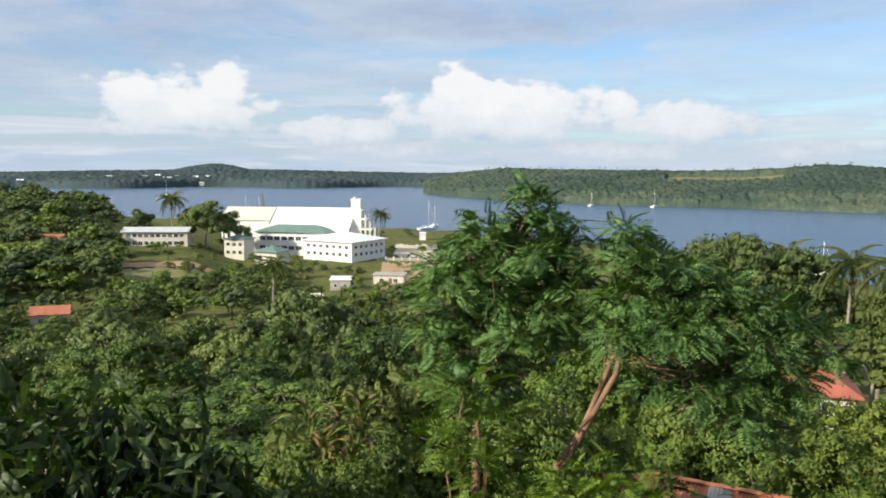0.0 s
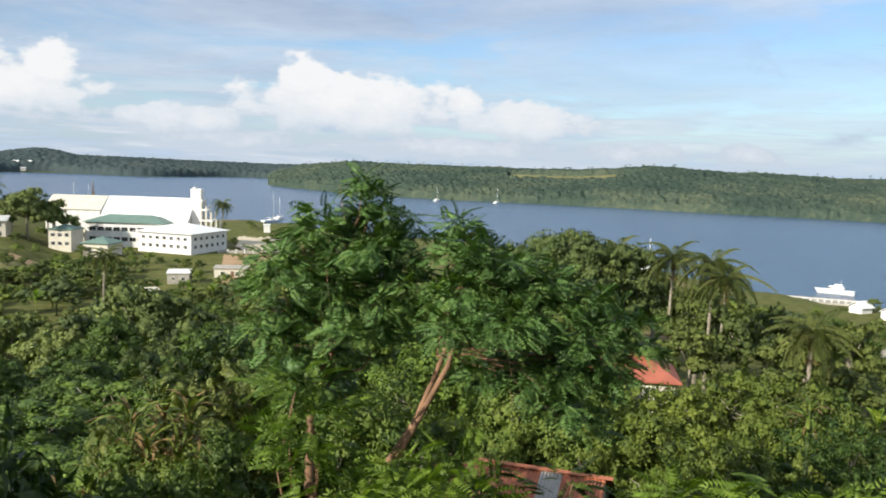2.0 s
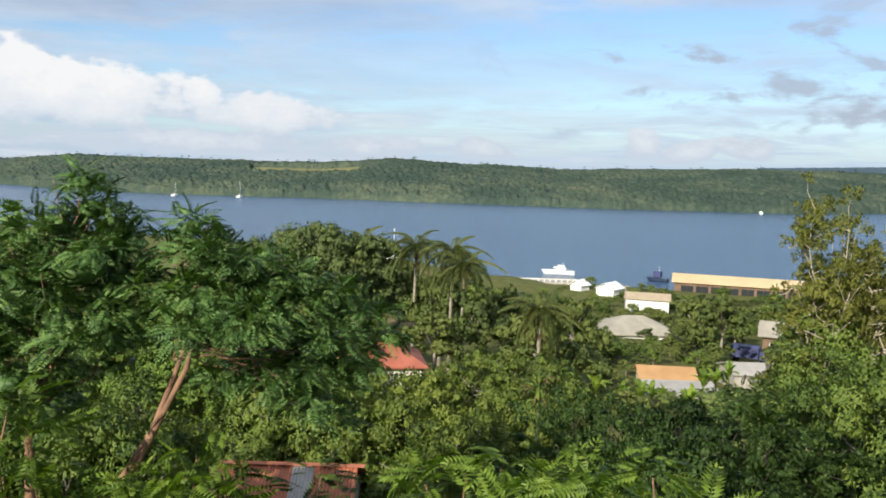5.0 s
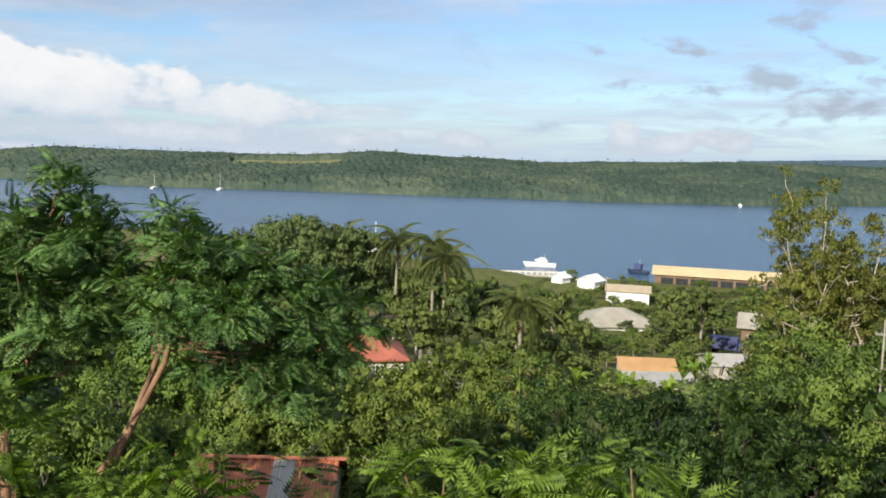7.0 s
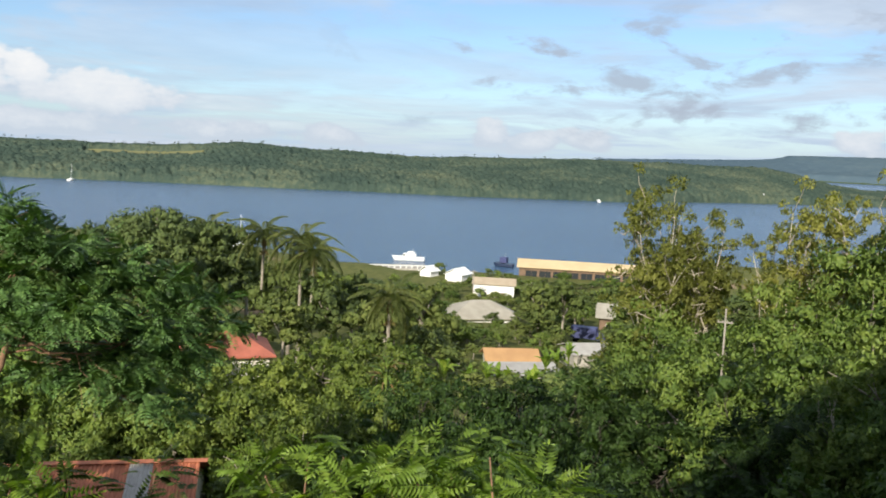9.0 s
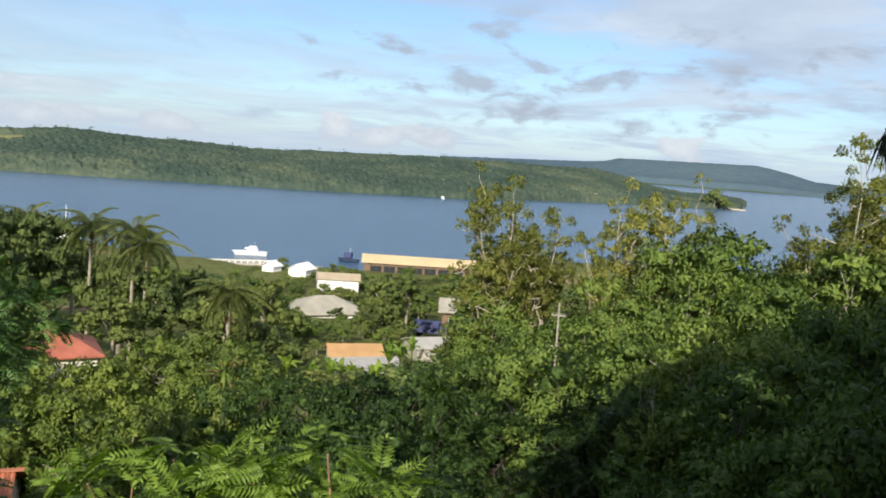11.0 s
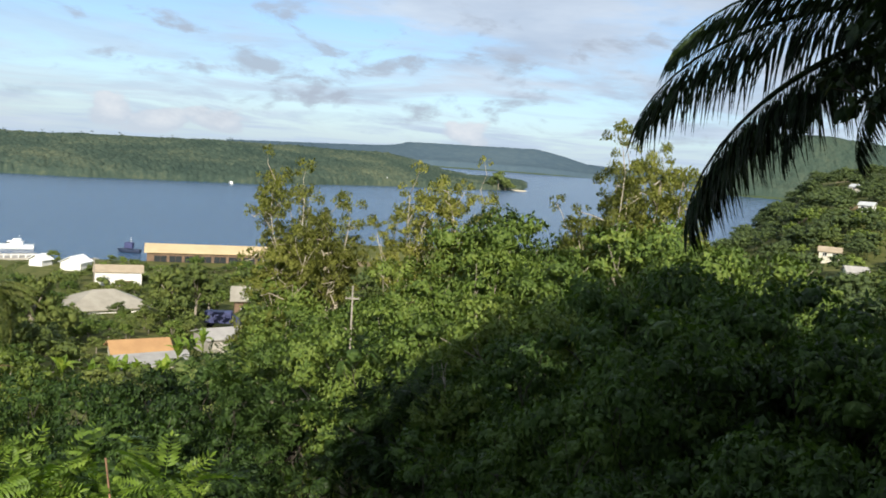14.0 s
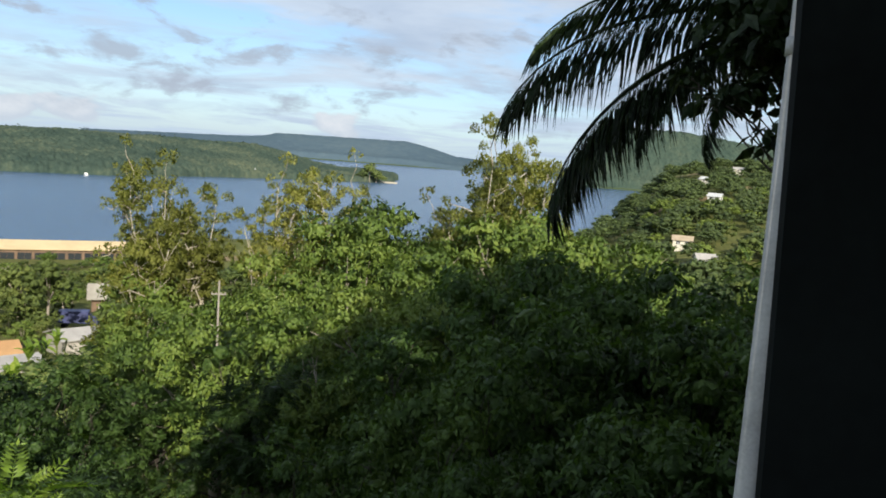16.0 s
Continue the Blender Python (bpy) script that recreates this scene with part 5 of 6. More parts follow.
for k, (az, d, el) in enumerate([(-47.6, 92, -13.8), (-48.4, 96, -13.4), (-49.2, 100, -13.0), (-43.4, 88, -15.0), (-45.0, 90, -15.2), (-46.6, 84, -15.4), (-42.2, 84, -15.2), (-46.9, 90, -14.8),
                                 (-44.2, 94, -14.9), (8.6, 195, -8.2), (6.6, 190, -8.4), (5.0, 185, -8.6), (16, 150, -8.8), (-40.4, 80, -14.8)]):
    rosette("banana_plant", "banana plant with broad ragged pale green leaves", "banana plant", az, d, top_at(el - 0.5, d), .16, BANANA_LEAF, 9, (15, 75), 1.15, k, "banana plants by the houses")
for k, (az, d, el) in enumerate([(7.4, 12.5, -18.2), (8.6, 12.2, -19.6), (6.6, 12.0, -20.2), (12.2, 11.5, -22.4), (9.6, 12.4, -17.4), (5.8, 12.4, -17.6), (13.8, 11.0, -23.0)]):
    rosette("screw_pine", "strap-leaved plant with yellowing and dry brown leaves", "plant", az, d, top_at(el, d), .05, STRAP_LEAF, 26, (-10, 80), .62, 40 + k, "strap-leaved plants on the bank")
rosette("dracaena", "dark tufted plant with a skirt of dry brown leaves", "plant", -36.6, 30, top_at(-15.0, 30), .12, [STRAP_LEAF[1], STRAP_GREEN, STRAP_GREEN], 44, (-50, 70), .9, 77)
# unseen tall tree, added behind the house to shade the palm and thicket
lo = dome_lobes(np.random.default_rng(65), 30, 9.0, 12.0, 15.0, 2.6)
root = thing("shade_tree", "unseen tall tree added behind the house to cast shade", "tree", Matrix.Translation((7.5, -33.5, 33.0)))
part("trunk", np_mesh("trunk", *limbs(np.random.default_rng(66), (0, 0, -1), (0.4, 0.3, 16.0), lo[1:12], 0.5), BARK_GREY, True), root)
part("crown", leaf_mesh("crown", foliage(np.random.default_rng(67), lo, 7, 0.6, 0.5, core=0.85, clumps=0), LEAF_SHADE_DARK), root)

# undergrowth over the slope
rng = np.random.default_rng(17)
n = 1900
a = rng.uniform(-103, 36, n)
d = 9.5 + 256 * rng.uniform(0, 1, n) ** 1.7
x, y = -np.sin(np.radians(a)) * d, np.cos(np.radians(a)) * d
k = ~((a > -1) & (a < 7) & (d > 200)) & ~((a > 8) & (a < 24) & (d > 235) & (rng.uniform(0, 1, n) < 0.5))
x, y, d = x[k], y[k], d[k]
r = np.clip(0.6 + d * 0.006, 0.8, 2.0) * rng.uniform(0.7, 1.3, len(x))
lo = np.stack([x, y, height(x, y) + r * 0.35, r * 1.2, r * 1.2, r * 0.8], 1)
lo = lo[~((d > 225) & (np.degrees(np.arctan2(-x, y)) < -30))]
dd, aa = np.hypot(lo[:, 0], lo[:, 1]), np.degrees(np.arctan2(-lo[:, 0], lo[:, 1]))
open_view = (aa > -26) & (aa < -11) & (dd > 13) & (dd < 33)      # the rusty roof shows here
lo, dd = lo[~open_view], dd[~open_view]
low_bush = foliage(rng, lo[dd < 60] * [1, 1, 1, 0.85, 0.85, 0.85], 14, 0.2, 0.5, spread=0.5, core=0.6, clumps=5)
tagged(new("low_bushes", leaf_mesh("low_bushes", low_bush, LEAF_GREEN)), "dense green bushes on the bank below the terrace", "undergrowth", "", "stuff")
bush = foliage(rng, lo[dd >= 60], 1.8, 0.55, 0.5, spread=0.4, core=0.95, clumps=4)
tagged(new("undergrowth", leaf_mesh("undergrowth", bush, LEAF_OLIVE)), "tangled green undergrowth over the slope", "undergrowth", "", "stuff")


# ---- buildings ----
def roof_mesh(kind, w, d, h, rise, over, mat, thick=0.16):
    """A roof slab over a plan w by d: gable, hip or shed, its ridge along x."""
    x, y = w / 2 + over, d / 2 + over
    if kind == "gable":
        top = [(-x, -y, h), (x, -y, h), (x, y, h), (-x, y, h), (-x, 0, h + rise), (x, 0, h + rise)]
        faces = [(0, 1, 5, 4), (2, 3, 4, 5)]
        rim = [0, 1, 5, 2, 3, 4]
    elif kind == "hip":
        k = max(0.0, x - y)
        top = [(-x, -y, h), (x, -y, h), (x, y, h), (-x, y, h), (-k, 0, h + rise), (k + 0.01, 0, h + rise)]
        faces = [(0, 1, 5, 4), (2, 3, 4, 5), (1, 2, 5), (3, 0, 4)]
        rim = [0, 1, 2, 3]
    else:
        top = [(-x, -y, h), (x, -y, h), (x, y, h + rise), (-x, y, h + rise)]
        faces = [(0, 1, 2, 3)]
        rim = [0, 1, 2, 3]
    bm = bmesh.new()
    up = [bm.verts.new((a, b, c + thick)) for a, b, c in top]
    lo = [bm.verts.new(p) for p in top]
    for f in faces:
        bm.faces.new([up[i] for i in f])
        bm.faces.new([lo[i] for i in reversed(f)])
    for i, j in zip(rim, rim[1:] + rim[:1]):
        bm.faces.new([lo[i], lo[j], up[j], up[i]])
    bmesh.ops.recalc_face_normals(bm, faces=bm.faces)
    return bm_mesh("roof", bm, mat)


def wall_mesh(kind, w, d, h, rise, mat):
    bm = bmesh.new()
    add_box(bm, -w / 2, w / 2, -d / 2, d / 2, -1.5, h)
    if kind == "gable":
        for x in (-w / 2 + 0.002, w / 2 - 0.152):
            vs = [bm.verts.new(p) for p in ((x, -d / 2, h), (x, d / 2, h), (x, 0, h + rise * d / (d + 1.0)),
                                            (x + .15, -d / 2, h), (x + .15, d / 2, h), (x + .15, 0, h + rise * d / (d + 1.0)))]
            for f in ((0, 2, 1), (3, 4, 5), (0, 3, 5, 2), (1, 2, 5, 4)):
                bm.faces.new([vs[i] for i in f])
    return bm_mesh("wall", bm, mat)


SHARED = {}


def window_parts(root, w, h, x, y, z, turn, frame_mat=None, name="window"):
    """A window: a proud frame, with its pane as a part of it."""
    key = (w, h, name, frame_mat and frame_mat.name)
    if key not in SHARED:
        t = 0.09
        SHARED[key] = (box_mesh(name, frame_mat or WHITE, (-w / 2 - t, -w / 2, -.06, .04, -t, h + t), (w / 2, w / 2 + t, -.06, .04, -t, h + t),
                                (-w / 2, w / 2, -.06, .04, -t, 0), (-w / 2, w / 2, -.06, .04, h, h + t), (-.03, .03, -.05, .03, 0, h)),
                       box_mesh("pane", GLASS, (-w / 2, w / 2, -.012, .02, 0, h)))
    f, p = SHARED[key]
    fr = part(name, f, root)
    fr.matrix_basis = pose(x, y, z, 0, 0, turn)
    part("pane", p, fr)


def house(name, label, w, d, h, m, kind="gable", rise=1.8, over=0.5, wall=None, roof=None, wins=(), category="house", door=None, frames=None):
    """A house: wall, roof, windows. wins: rows of (side, count, sill, width, height)."""
    root = thing(name, label, category, m)
    part("wall", wall_mesh(kind, w, d, h, rise, wall or WHITE), root)
    part("roof", roof_mesh(kind, w, d, h, rise, over, roof or GREY_ROOF), root)
    for side, count, sill, ww, wh in wins:
        span = w if side in "fb" else d
        for i in range(count):
            s = (i + 0.5) / count * span * 0.92 - span * 0.46
            x, y, tr = {"f": (s, -d / 2, 0), "b": (s, d / 2, 180), "r": (w / 2, s, 90), "l": (-w / 2, s, -90)}[side]
            window_parts(root, ww, wh, x, y, sill, tr, frames)
    if door:
        s, x0, dw, dh = door
        x, y, tr = {"f": (x0, -d / 2, 0), "r": (w / 2, x0, 90), "l": (-w / 2, x0, -90)}[s]
        ob = part("door", box_mesh("door", BROWN_WALL, (-dw / 2, dw / 2, -.06, .03, 0, dh)), root)
        ob.matrix_basis = pose(x, y, 0, 0, 0, tr)
    return root


def sited(az, dist, turn, ax=0.0, ay=0.0, z=None):
    """A pose with the plan's point (ax, ay) at that bearing and distance."""
    p = at(az, dist)
    r = Matrix.Rotation(radians(turn), 4, "Z")
    o = p - r @ Vector((ax, ay, 0))
    o.z = gz(o.x, o.y) if z is None else z
    return Matrix.Translation(o) @ r


house("school_hall", "two-storey white building with a low white hipped roof", 23, 22, 6.2, sited(6.45, 300, -30, 11.5, -11, 5.7), "hip", 3.0, 0.9, WHITE, WHITE_ROOF,
      [("f", 7, 3.8, 1.4, 1.1), ("f", 7, 0.9, 1.4, 1.2), ("r", 6, 3.8, 1.4, 1.1), ("r", 6, 0.9, 1.4, 1.2)], "building")
house("school_building", "two-storey white school block with a green hipped roof", 30, 13, 8.6, sited(8.2, 322, -12, 15, -6.5, 5.2), "hip", 2.6, 0.9, WHITE, GREEN_ROOF,
      [("f", 9, 5.4, 2.4, 1.5), ("f", 9, 1.6, 2.4, 1.5)], "building")
house("school_annex", "small annex with a green pyramid roof", 9, 9, 3.6, sited(12.0, 300, -20, 0, 0, 5.6), "hip", 2.0, 0.7, CREAM, GREEN_ROOF, [("f", 2, 1.2, 1.4, 1.2)], "building")
house("side_block", "cream two-storey block with a green roof", 8, 9, 6.6, sited(14.2, 316, -12, 0, 0, 6.0), "hip", 1.6, 0.5, CREAM, GREEN_ROOF, [("f", 3, 4.2, 1.4, 1.2), ("f", 3, 1.2, 1.4, 1.2)], "building")
house("parish_hall", "long white hall with a tan metal gable roof", 22, 17, 11.5, sited(13.3, 372, -8, 0, 0, 5.0), "gable", 5.4, 0.5, WHITE, CREAM, [("f", 4, 4.0, 1.4, 2.0)], "building")

# the church: nave, porch wing, tower with open columns
church = thing("church", "large white church with long white roof and square tower", "church", sited(8.9, 343, -11, 0, 0, 4.6))
part("wall", wall_mesh("gable", 33, 20, 9.0, 8.8, WHITE), church)
part("roof", roof_mesh("gable", 33, 20, 9.0, 9.2, 0.8, WHITE_ROOF, 0.25), church)
tower = part("tower", box_mesh("tower", WHITE, (16.6, 20.6, -4.5, -0.5, -1, 22.4), (16.4, 20.8, -4.7, -0.3, 21.6, 22.0), (17.2, 18.2, -4.0, -1.0, 22.4, 23.0), bevel=0.05), church, "square white belfry")
COLUMN = box_mesh("column", CREAM, (-.32, .32, -.32, .32, -1, 1), bevel=0.06)
for i in range(4):
    for j in range(2):
        hgt = 18.5 - 2.6 * i
        c = part("column", COLUMN, church)
        c.matrix_basis = Matrix.LocRotScale((21.4 + 2.0 * i, -6.6 + 5.4 * j, hgt / 2), None, (1, 1, hgt / 2))
for k, (z, x1) in enumerate([(5.2, 28.0), (9.8, 26.0), (14.0, 23.8), (17.6, 22.0)]):
    part("beam", box_mesh("beam", WHITE, (20.7, x1, -7.0, -0.8, z, z + 0.5)), church)
part("porch", wall_mesh("gable", 7, 9, 6, 3, CREAM), church, "lower gabled porch").matrix_basis = pose(-17, -12, 0, 0, 0, 90)
part("porch_roof", roof_mesh("gable", 7, 9, 6, 3, 0.4, WHITE_ROOF), church).matrix_basis = pose(-17, -12, 0, 0, 0, 90)

house("long_house", "long two-storey cream school block with rows of dark windows", 23, 9, 5.6, sited(19.5, 318, 6, 0, 0, 10.2), "gable", 1.5, 0.7, CREAM, PALE_ROOF,
      [("f", 10, 3.7, 1.4, 1.2), ("f", 10, 0.9, 1.4, 1.3)], "building")
house("cottage", "small cottage with a red-brown roof among trees", 8, 6, 2.8, sited(26.2, 205, 20), "gable", 1.6, 0.4, CREAM, RUST, [("f", 2, 1.0, 1.0, 1.0)])
house("cottage", "low house with a faded red roof behind the trees", 8, 6, 2.6, sited(26.0, 300, 10), "gable", 1.3, 0.5, CREAM, RUST, [("f", 3, 1.0, 1.0, 1.0)])
house("shed", "low shed with a pale metal roof", 6, 4, 2.4, sited(19.9, 135, 15), "gable", 0.8, 0.3, CONCRETE, PALE_ROOF)
house("hut", "small hut with a pale gable roof", 5, 6, 2.6, sited(9.3, 205, 30), "gable", 1.5, 0.3, CREAM, CREAM, [("f", 1, 1, .9, .9)])
house("hut", "small white flat-roofed hut", 6, 5, 3.0, sited(7.2, 240, 0), "shed", 0.5, 0.3, CONCRETE, WHITE_ROOF, [("f", 2, 1, .9, .9)])
house("block_hut", "unfinished grey concrete block hut with dark openings", 9.5, 5, 2.9, sited(3.75, 250, -6), "shed", 0.3, 0.4, CREAM, CONCRETE, [("f", 2, 0.7, 1.3, 1.2)], "hut", ("f", 0.6, 1.1, 2.1))
house("pump_hut", "small white box hut near the shore", 3, 3, 3.4, sited(1.4, 395, 0), "shed", 0.3, 0.2, WHITE, WHITE_ROOF)

# right of the feathery trees
house("red_roof_house", "house with a rusty red hipped roof among trees", 8.6, 6.6, 2.6, sited(-24.6, 84, -20, 0, 0, 16.6), "hip", 2.2, 0.6, CREAM, RED_ROOF, [("f", 2, 1, 1, 1)])
house("bungalow", "bungalow with a weathered grey hipped roof", 15, 11, 3.0, sited(-42.6, 170, -26, 0, 0, 3.9), "hip", 2.9, 0.8, WHITE, BEIGE_ROOF, [("f", 3, 1.0, 1.4, 1.2), ("l", 2, 1.0, 1.4, 1.2)])
house("store_house", "white store with a tan roof near the quay", 10.5, 6, 4.6, sited(-43.5, 210, -44, 0, 0, 2.9), "gable", 1.3, 0.5, WHITE, TAN_ROOF, [("f", 2, 1.4, 1.2, 1.2)], "building", ("f", 1.5, 2.2, 2.6))
house("quay_shed", "white gabled shed on the quay", 6.0, 5.6, 2.4, sited(-40.9, 238, 20, 0, 0, 3.0), "gable", 1.7, 0.4, WHITE, WHITE_ROOF, (), "shed")
house("quay_shed", "low white shed at the root of the wharf", 4.2, 4, 2.0, sited(-38.8, 246, 14, 0, 0, 2.7), "gable", 1.6, 0.4, WHITE, WHITE_ROOF, (), "shed")
house("warehouse", "long warehouse with a pale yellow roof and open brown bays", 43, 16, 4.4, sited(-45.2, 258, -46, -21.5, -8, 1.4), "gable", 1.7, 0.8, BROWN_WALL, YELLOW_ROOF,
      [("f", 9, 0.6, 3.6, 2.9)], "warehouse", frames=BROWN_WALL)
house("orange_house", "house with a bright orange-brown metal roof", 7.0, 5.0, 1.8, sited(-45.0, 113, -34, 0, 0, 10.1), "gable", 1.3, 0.5, CREAM, ORANGE_ROOF, [("f", 2, 1, 1, 1)])
house("lean_to", "grey lean-to beside the orange roof", 9, 4, 1.5, sited(-46.0, 106, -30, 0, 0, 10.4), "shed", 0.6, 0.4, CONCRETE, GREY_ROOF)
house("grey_shed", "shed with a pale grey metal roof", 9, 6, 2.6, sited(-51, 122, -28), "gable", 1.0, 0.4, CONCRETE, GREY_ROOF)
house("hillside_house", "brown house half hidden by trees", 10, 8, 3.6, sited(-52.8, 168, -50), "gable", 2.2, 0.9, BROWN_WALL, BEIGE_ROOF, [("f", 3, 1.2, 1.2, 1.2)])
for k, (az, d, w) in enumerate([(-92.4, 505, 10), (-93.3, 500, 9), (-94.2, 560, 9), (-92.9, 400, 6), (-91.1, 300, 6.5), (-92.7, 260, 6)]):
    house("hill_house", "small house on the wooded hillside", w, 4.5 if w < 7 else 7, 2.4, sited(az, d, az + 20 * (k % 3 - 1), 0, 0, gz(*at(az, d).xy) + 1.0), "gable", 1.6, 0.5, (CREAM, WHITE)[k % 2], (PALE_ROOF, TAN_ROOF, GREY_ROOF)[k % 3], [("f", 2, 1, 1.2, 1.1)])

for k, (az, d, w) in enumerate([(-57.2, 1240, 12), (-58.2, 1245, 9), (-63.2, 1160, 12), (-64.2, 1150, 8), (-61.0, 1090, 8)]):
    house("island_house", "small pale house among the island trees", w * .6, 5, 3, sited(az, d, az + 15 * (k % 2), 0, 0, gz(*at(az, d).xy) + 1.2), "gable", 1.6, 0.5, CREAM, PALE_ROOF, [("f", 2, 1, 1.2, 1.1)])
for k, (az, d, w) in enumerate([(27.6, 1680, 16), (22.4, 1700, 14), (20.2, 1720, 12), (19.4, 1760, 16), (18.8, 1690, 22), (18.2, 1740, 12), (17.0, 1700, 16), (16.6, 1650, 12), (23.6, 1740, 10), (16.2, 1690, 9)]):
    house("shore_house", "white house above the far shore", w * .7, 7, 3.6, sited(az, d, az + 15 * (k % 3 - 1), 0, 0, gz(*at(az, d).xy) + 5.0), "gable", 2.0, 0.5, (WHITE, CREAM)[k % 2], (WHITE_ROOF, PALE_ROOF, TAN_ROOF)[k % 3], [("f", 3, 1.4, 1.4, 1.3)])


def patch(name, label, az0, az1, d0, d1, mat, lift=0.12, seed=0):
    """A yard or road laid on the ground, with an uneven edge."""
    r = np.random.default_rng(seed)
    na_, nd_ = 22, 10
    A_, D_ = np.meshgrid(np.linspace(az0, az1, na_), np.linspace(d0, d1, nd_), indexing="ij")
    A_[[0, -1]] += r.normal(0, abs(az1 - az0) * 0.03, (2, nd_))
    D_[:, [0, -1]] += r.normal(0, (d1 - d0) * 0.08, (na_, 2))
    x_, y_ = -np.sin(np.radians(A_)) * D_, np.cos(np.radians(A_)) * D_
    v_ = np.stack([x_, y_, height(x_, y_) + lift], -1).reshape(-1, 3)
    i_ = (np.arange(na_ - 1)[:, None] * nd_ + np.arange(nd_ - 1)[None]).ravel()
    f_ = np.stack([i_, i_ + nd_, i_ + nd_ + 1, i_ + 1], -1)
    tagged(new(name, np_mesh(name, v_, f_, mat, True)), label, "ground", "", "structure")


patch("pavement", "bare brown earth yard round the block hut", 0.6, 4.4, 236, 300, EARTH, 0.35, 1)
patch("road", "dusty pale road below the long house", 14.5, 24, 262, 272, EARTH, 0.5, 2)
patch("lawn", "dry grass field below the long house", 15, 22, 232, 258, GRASS_FIELD, 0.6, 3)
patch("yard", "pale gravel yard by the shore", 0.4, 3.4, 318, 372, SAND, 0.4, 4)
for a0_, a1_, d0_, d1_, k in ((-23.0, -19.4, 1020, 1140, 6), (-19.3, -15.5, 1035, 1150, 7)):
    patch("meadow", "pale dry meadow near the crest of the island", a0_, a1_, d0_, d1_, GRASS_FIELD, 0.9, k)
patch("beach", "pale sand spit at the end of the island", -71.0, -69.9, 1250, 1275, SAND, 1.5, 5)
fence = thing("yard_wall", "low pale concrete wall with white posts beside the yard", "wall", sited(2.6, 306, 0))
part("panel", box_mesh("panel", CONCRETE, (-11, 11, -.12, .12, -.6, 1.1), bevel=0.02), fence)
YP = box_mesh("post", WHITE, (-.2, .2, -.2, .2, -.6, 1.6), bevel=0.03)
for i in range(8):
    part("post", YP, fence).matrix_basis = pose(-10.8 + i * 3.08, 0, 0)

# the rusty roof close below the terrace: sheets laid side by side on rafters
near = thing("rusty_roof_house", "house with a rusty red iron roof, one sheet patched", "house", sited(-24.2, 29.0, -29, 4.9, 0, 24.45))
part("wall", wall_mesh("gable", 9.0, 6.4, 2.7, 1.7, CREAM), near)
bm = bmesh.new()
nw = 12
pts = [(i / nw * 0.80 - 0.40, 0.018 * (1 if i % 2 else -1)) for i in range(nw + 1)]
for (xa, za), (xb, zb) in zip(pts, pts[1:]):
    q = [bm.verts.new(p) for p in ((xa, 0, za), (xb, 0, zb), (xb, 3.75, zb), (xa, 3.75, za))]
    bm.faces.new(q)
bmesh.ops.remove_doubles(bm, verts=bm.verts, dist=0.0005)
ext = bmesh.ops.solidify(bm, geom=list(bm.faces), thickness=0.006)
SHEET = bm_mesh("roof_sheet", bm, RUST)
SHEET_PALE = SHEET.copy()
SHEET_PALE.materials.clear()
SHEET_PALE.materials.append(GREY_ROOF)
slope = math.degrees(math.atan2(1.8, 3.5))
for i in range(12):
    for sg in (0, 180):
        s = part("roof_sheet", SHEET_PALE if (i == 9 and sg == 0) else SHEET, near, "pale grey patched sheet" if (i == 9 and sg == 0) else "")
        s.matrix_basis = pose(0, 0, 0, 0, 0, sg) @ pose(-4.45 + i * 0.79, -3.4, 2.6 + (i % 2) * 0.012, slope, 0, 0)
part("ridge_cap", box_mesh("ridge_cap", RUST, (-4.9, 4.9, -.16, .16, 4.36, 4.39), bevel=0.01), near)

# wharf, truck, pole
wharf = thing("wharf", "long low concrete wharf with a white rail of posts", "wharf", sited(-35.4, 273, -30, 0, 0, 0.0))
part("deck", box_mesh("deck", CONCRETE, (-26, 16, -5, 5, -3, 1.9), bevel=0.05), wharf)
PIER = box_mesh("post", WHITE, (-.16, .16, -.16, .16, 1.9, 3.0))
for i in range(22):
    p = part("post", PIER, wharf)
    p.matrix_basis = pose(-25.5 + i * 1.95, -4.6, 0)
part("rail", box_mesh("rail", WHITE, (-25.6, 15.6, -4.7, -4.5, 2.75, 2.95)), wharf)

truck = thing("truck", "dark blue covered truck parked among the trees", "truck", sited(-50.4, 150, -60))
part("body", box_mesh("body", BLUE_PAINT, (-3.2, 1.6, -1.1, 1.1, 0.9, 3.0), bevel=0.08), truck)
part("cab", box_mesh("cab", BLUE_PAINT, (1.7, 3.2, -1.05, 1.05, 0.7, 2.5), bevel=0.15), truck)
part("windscreen", box_mesh("windscreen", GLASS, (3.19, 3.23, -.9, .9, 1.6, 2.3)), truck)
for x in (-2.2, 2.3):
    for y in (-1.0, 1.0):
        bm = bmesh.new()
        bmesh.ops.create_cone(bm, cap_ends=True, segments=16, radius1=.48, radius2=.48, depth=.3, matrix=pose(x, y, .48, 90, 0, 0))
        part("wheel", bm_mesh("wheel", bm, BLACKISH, 0.03), truck)


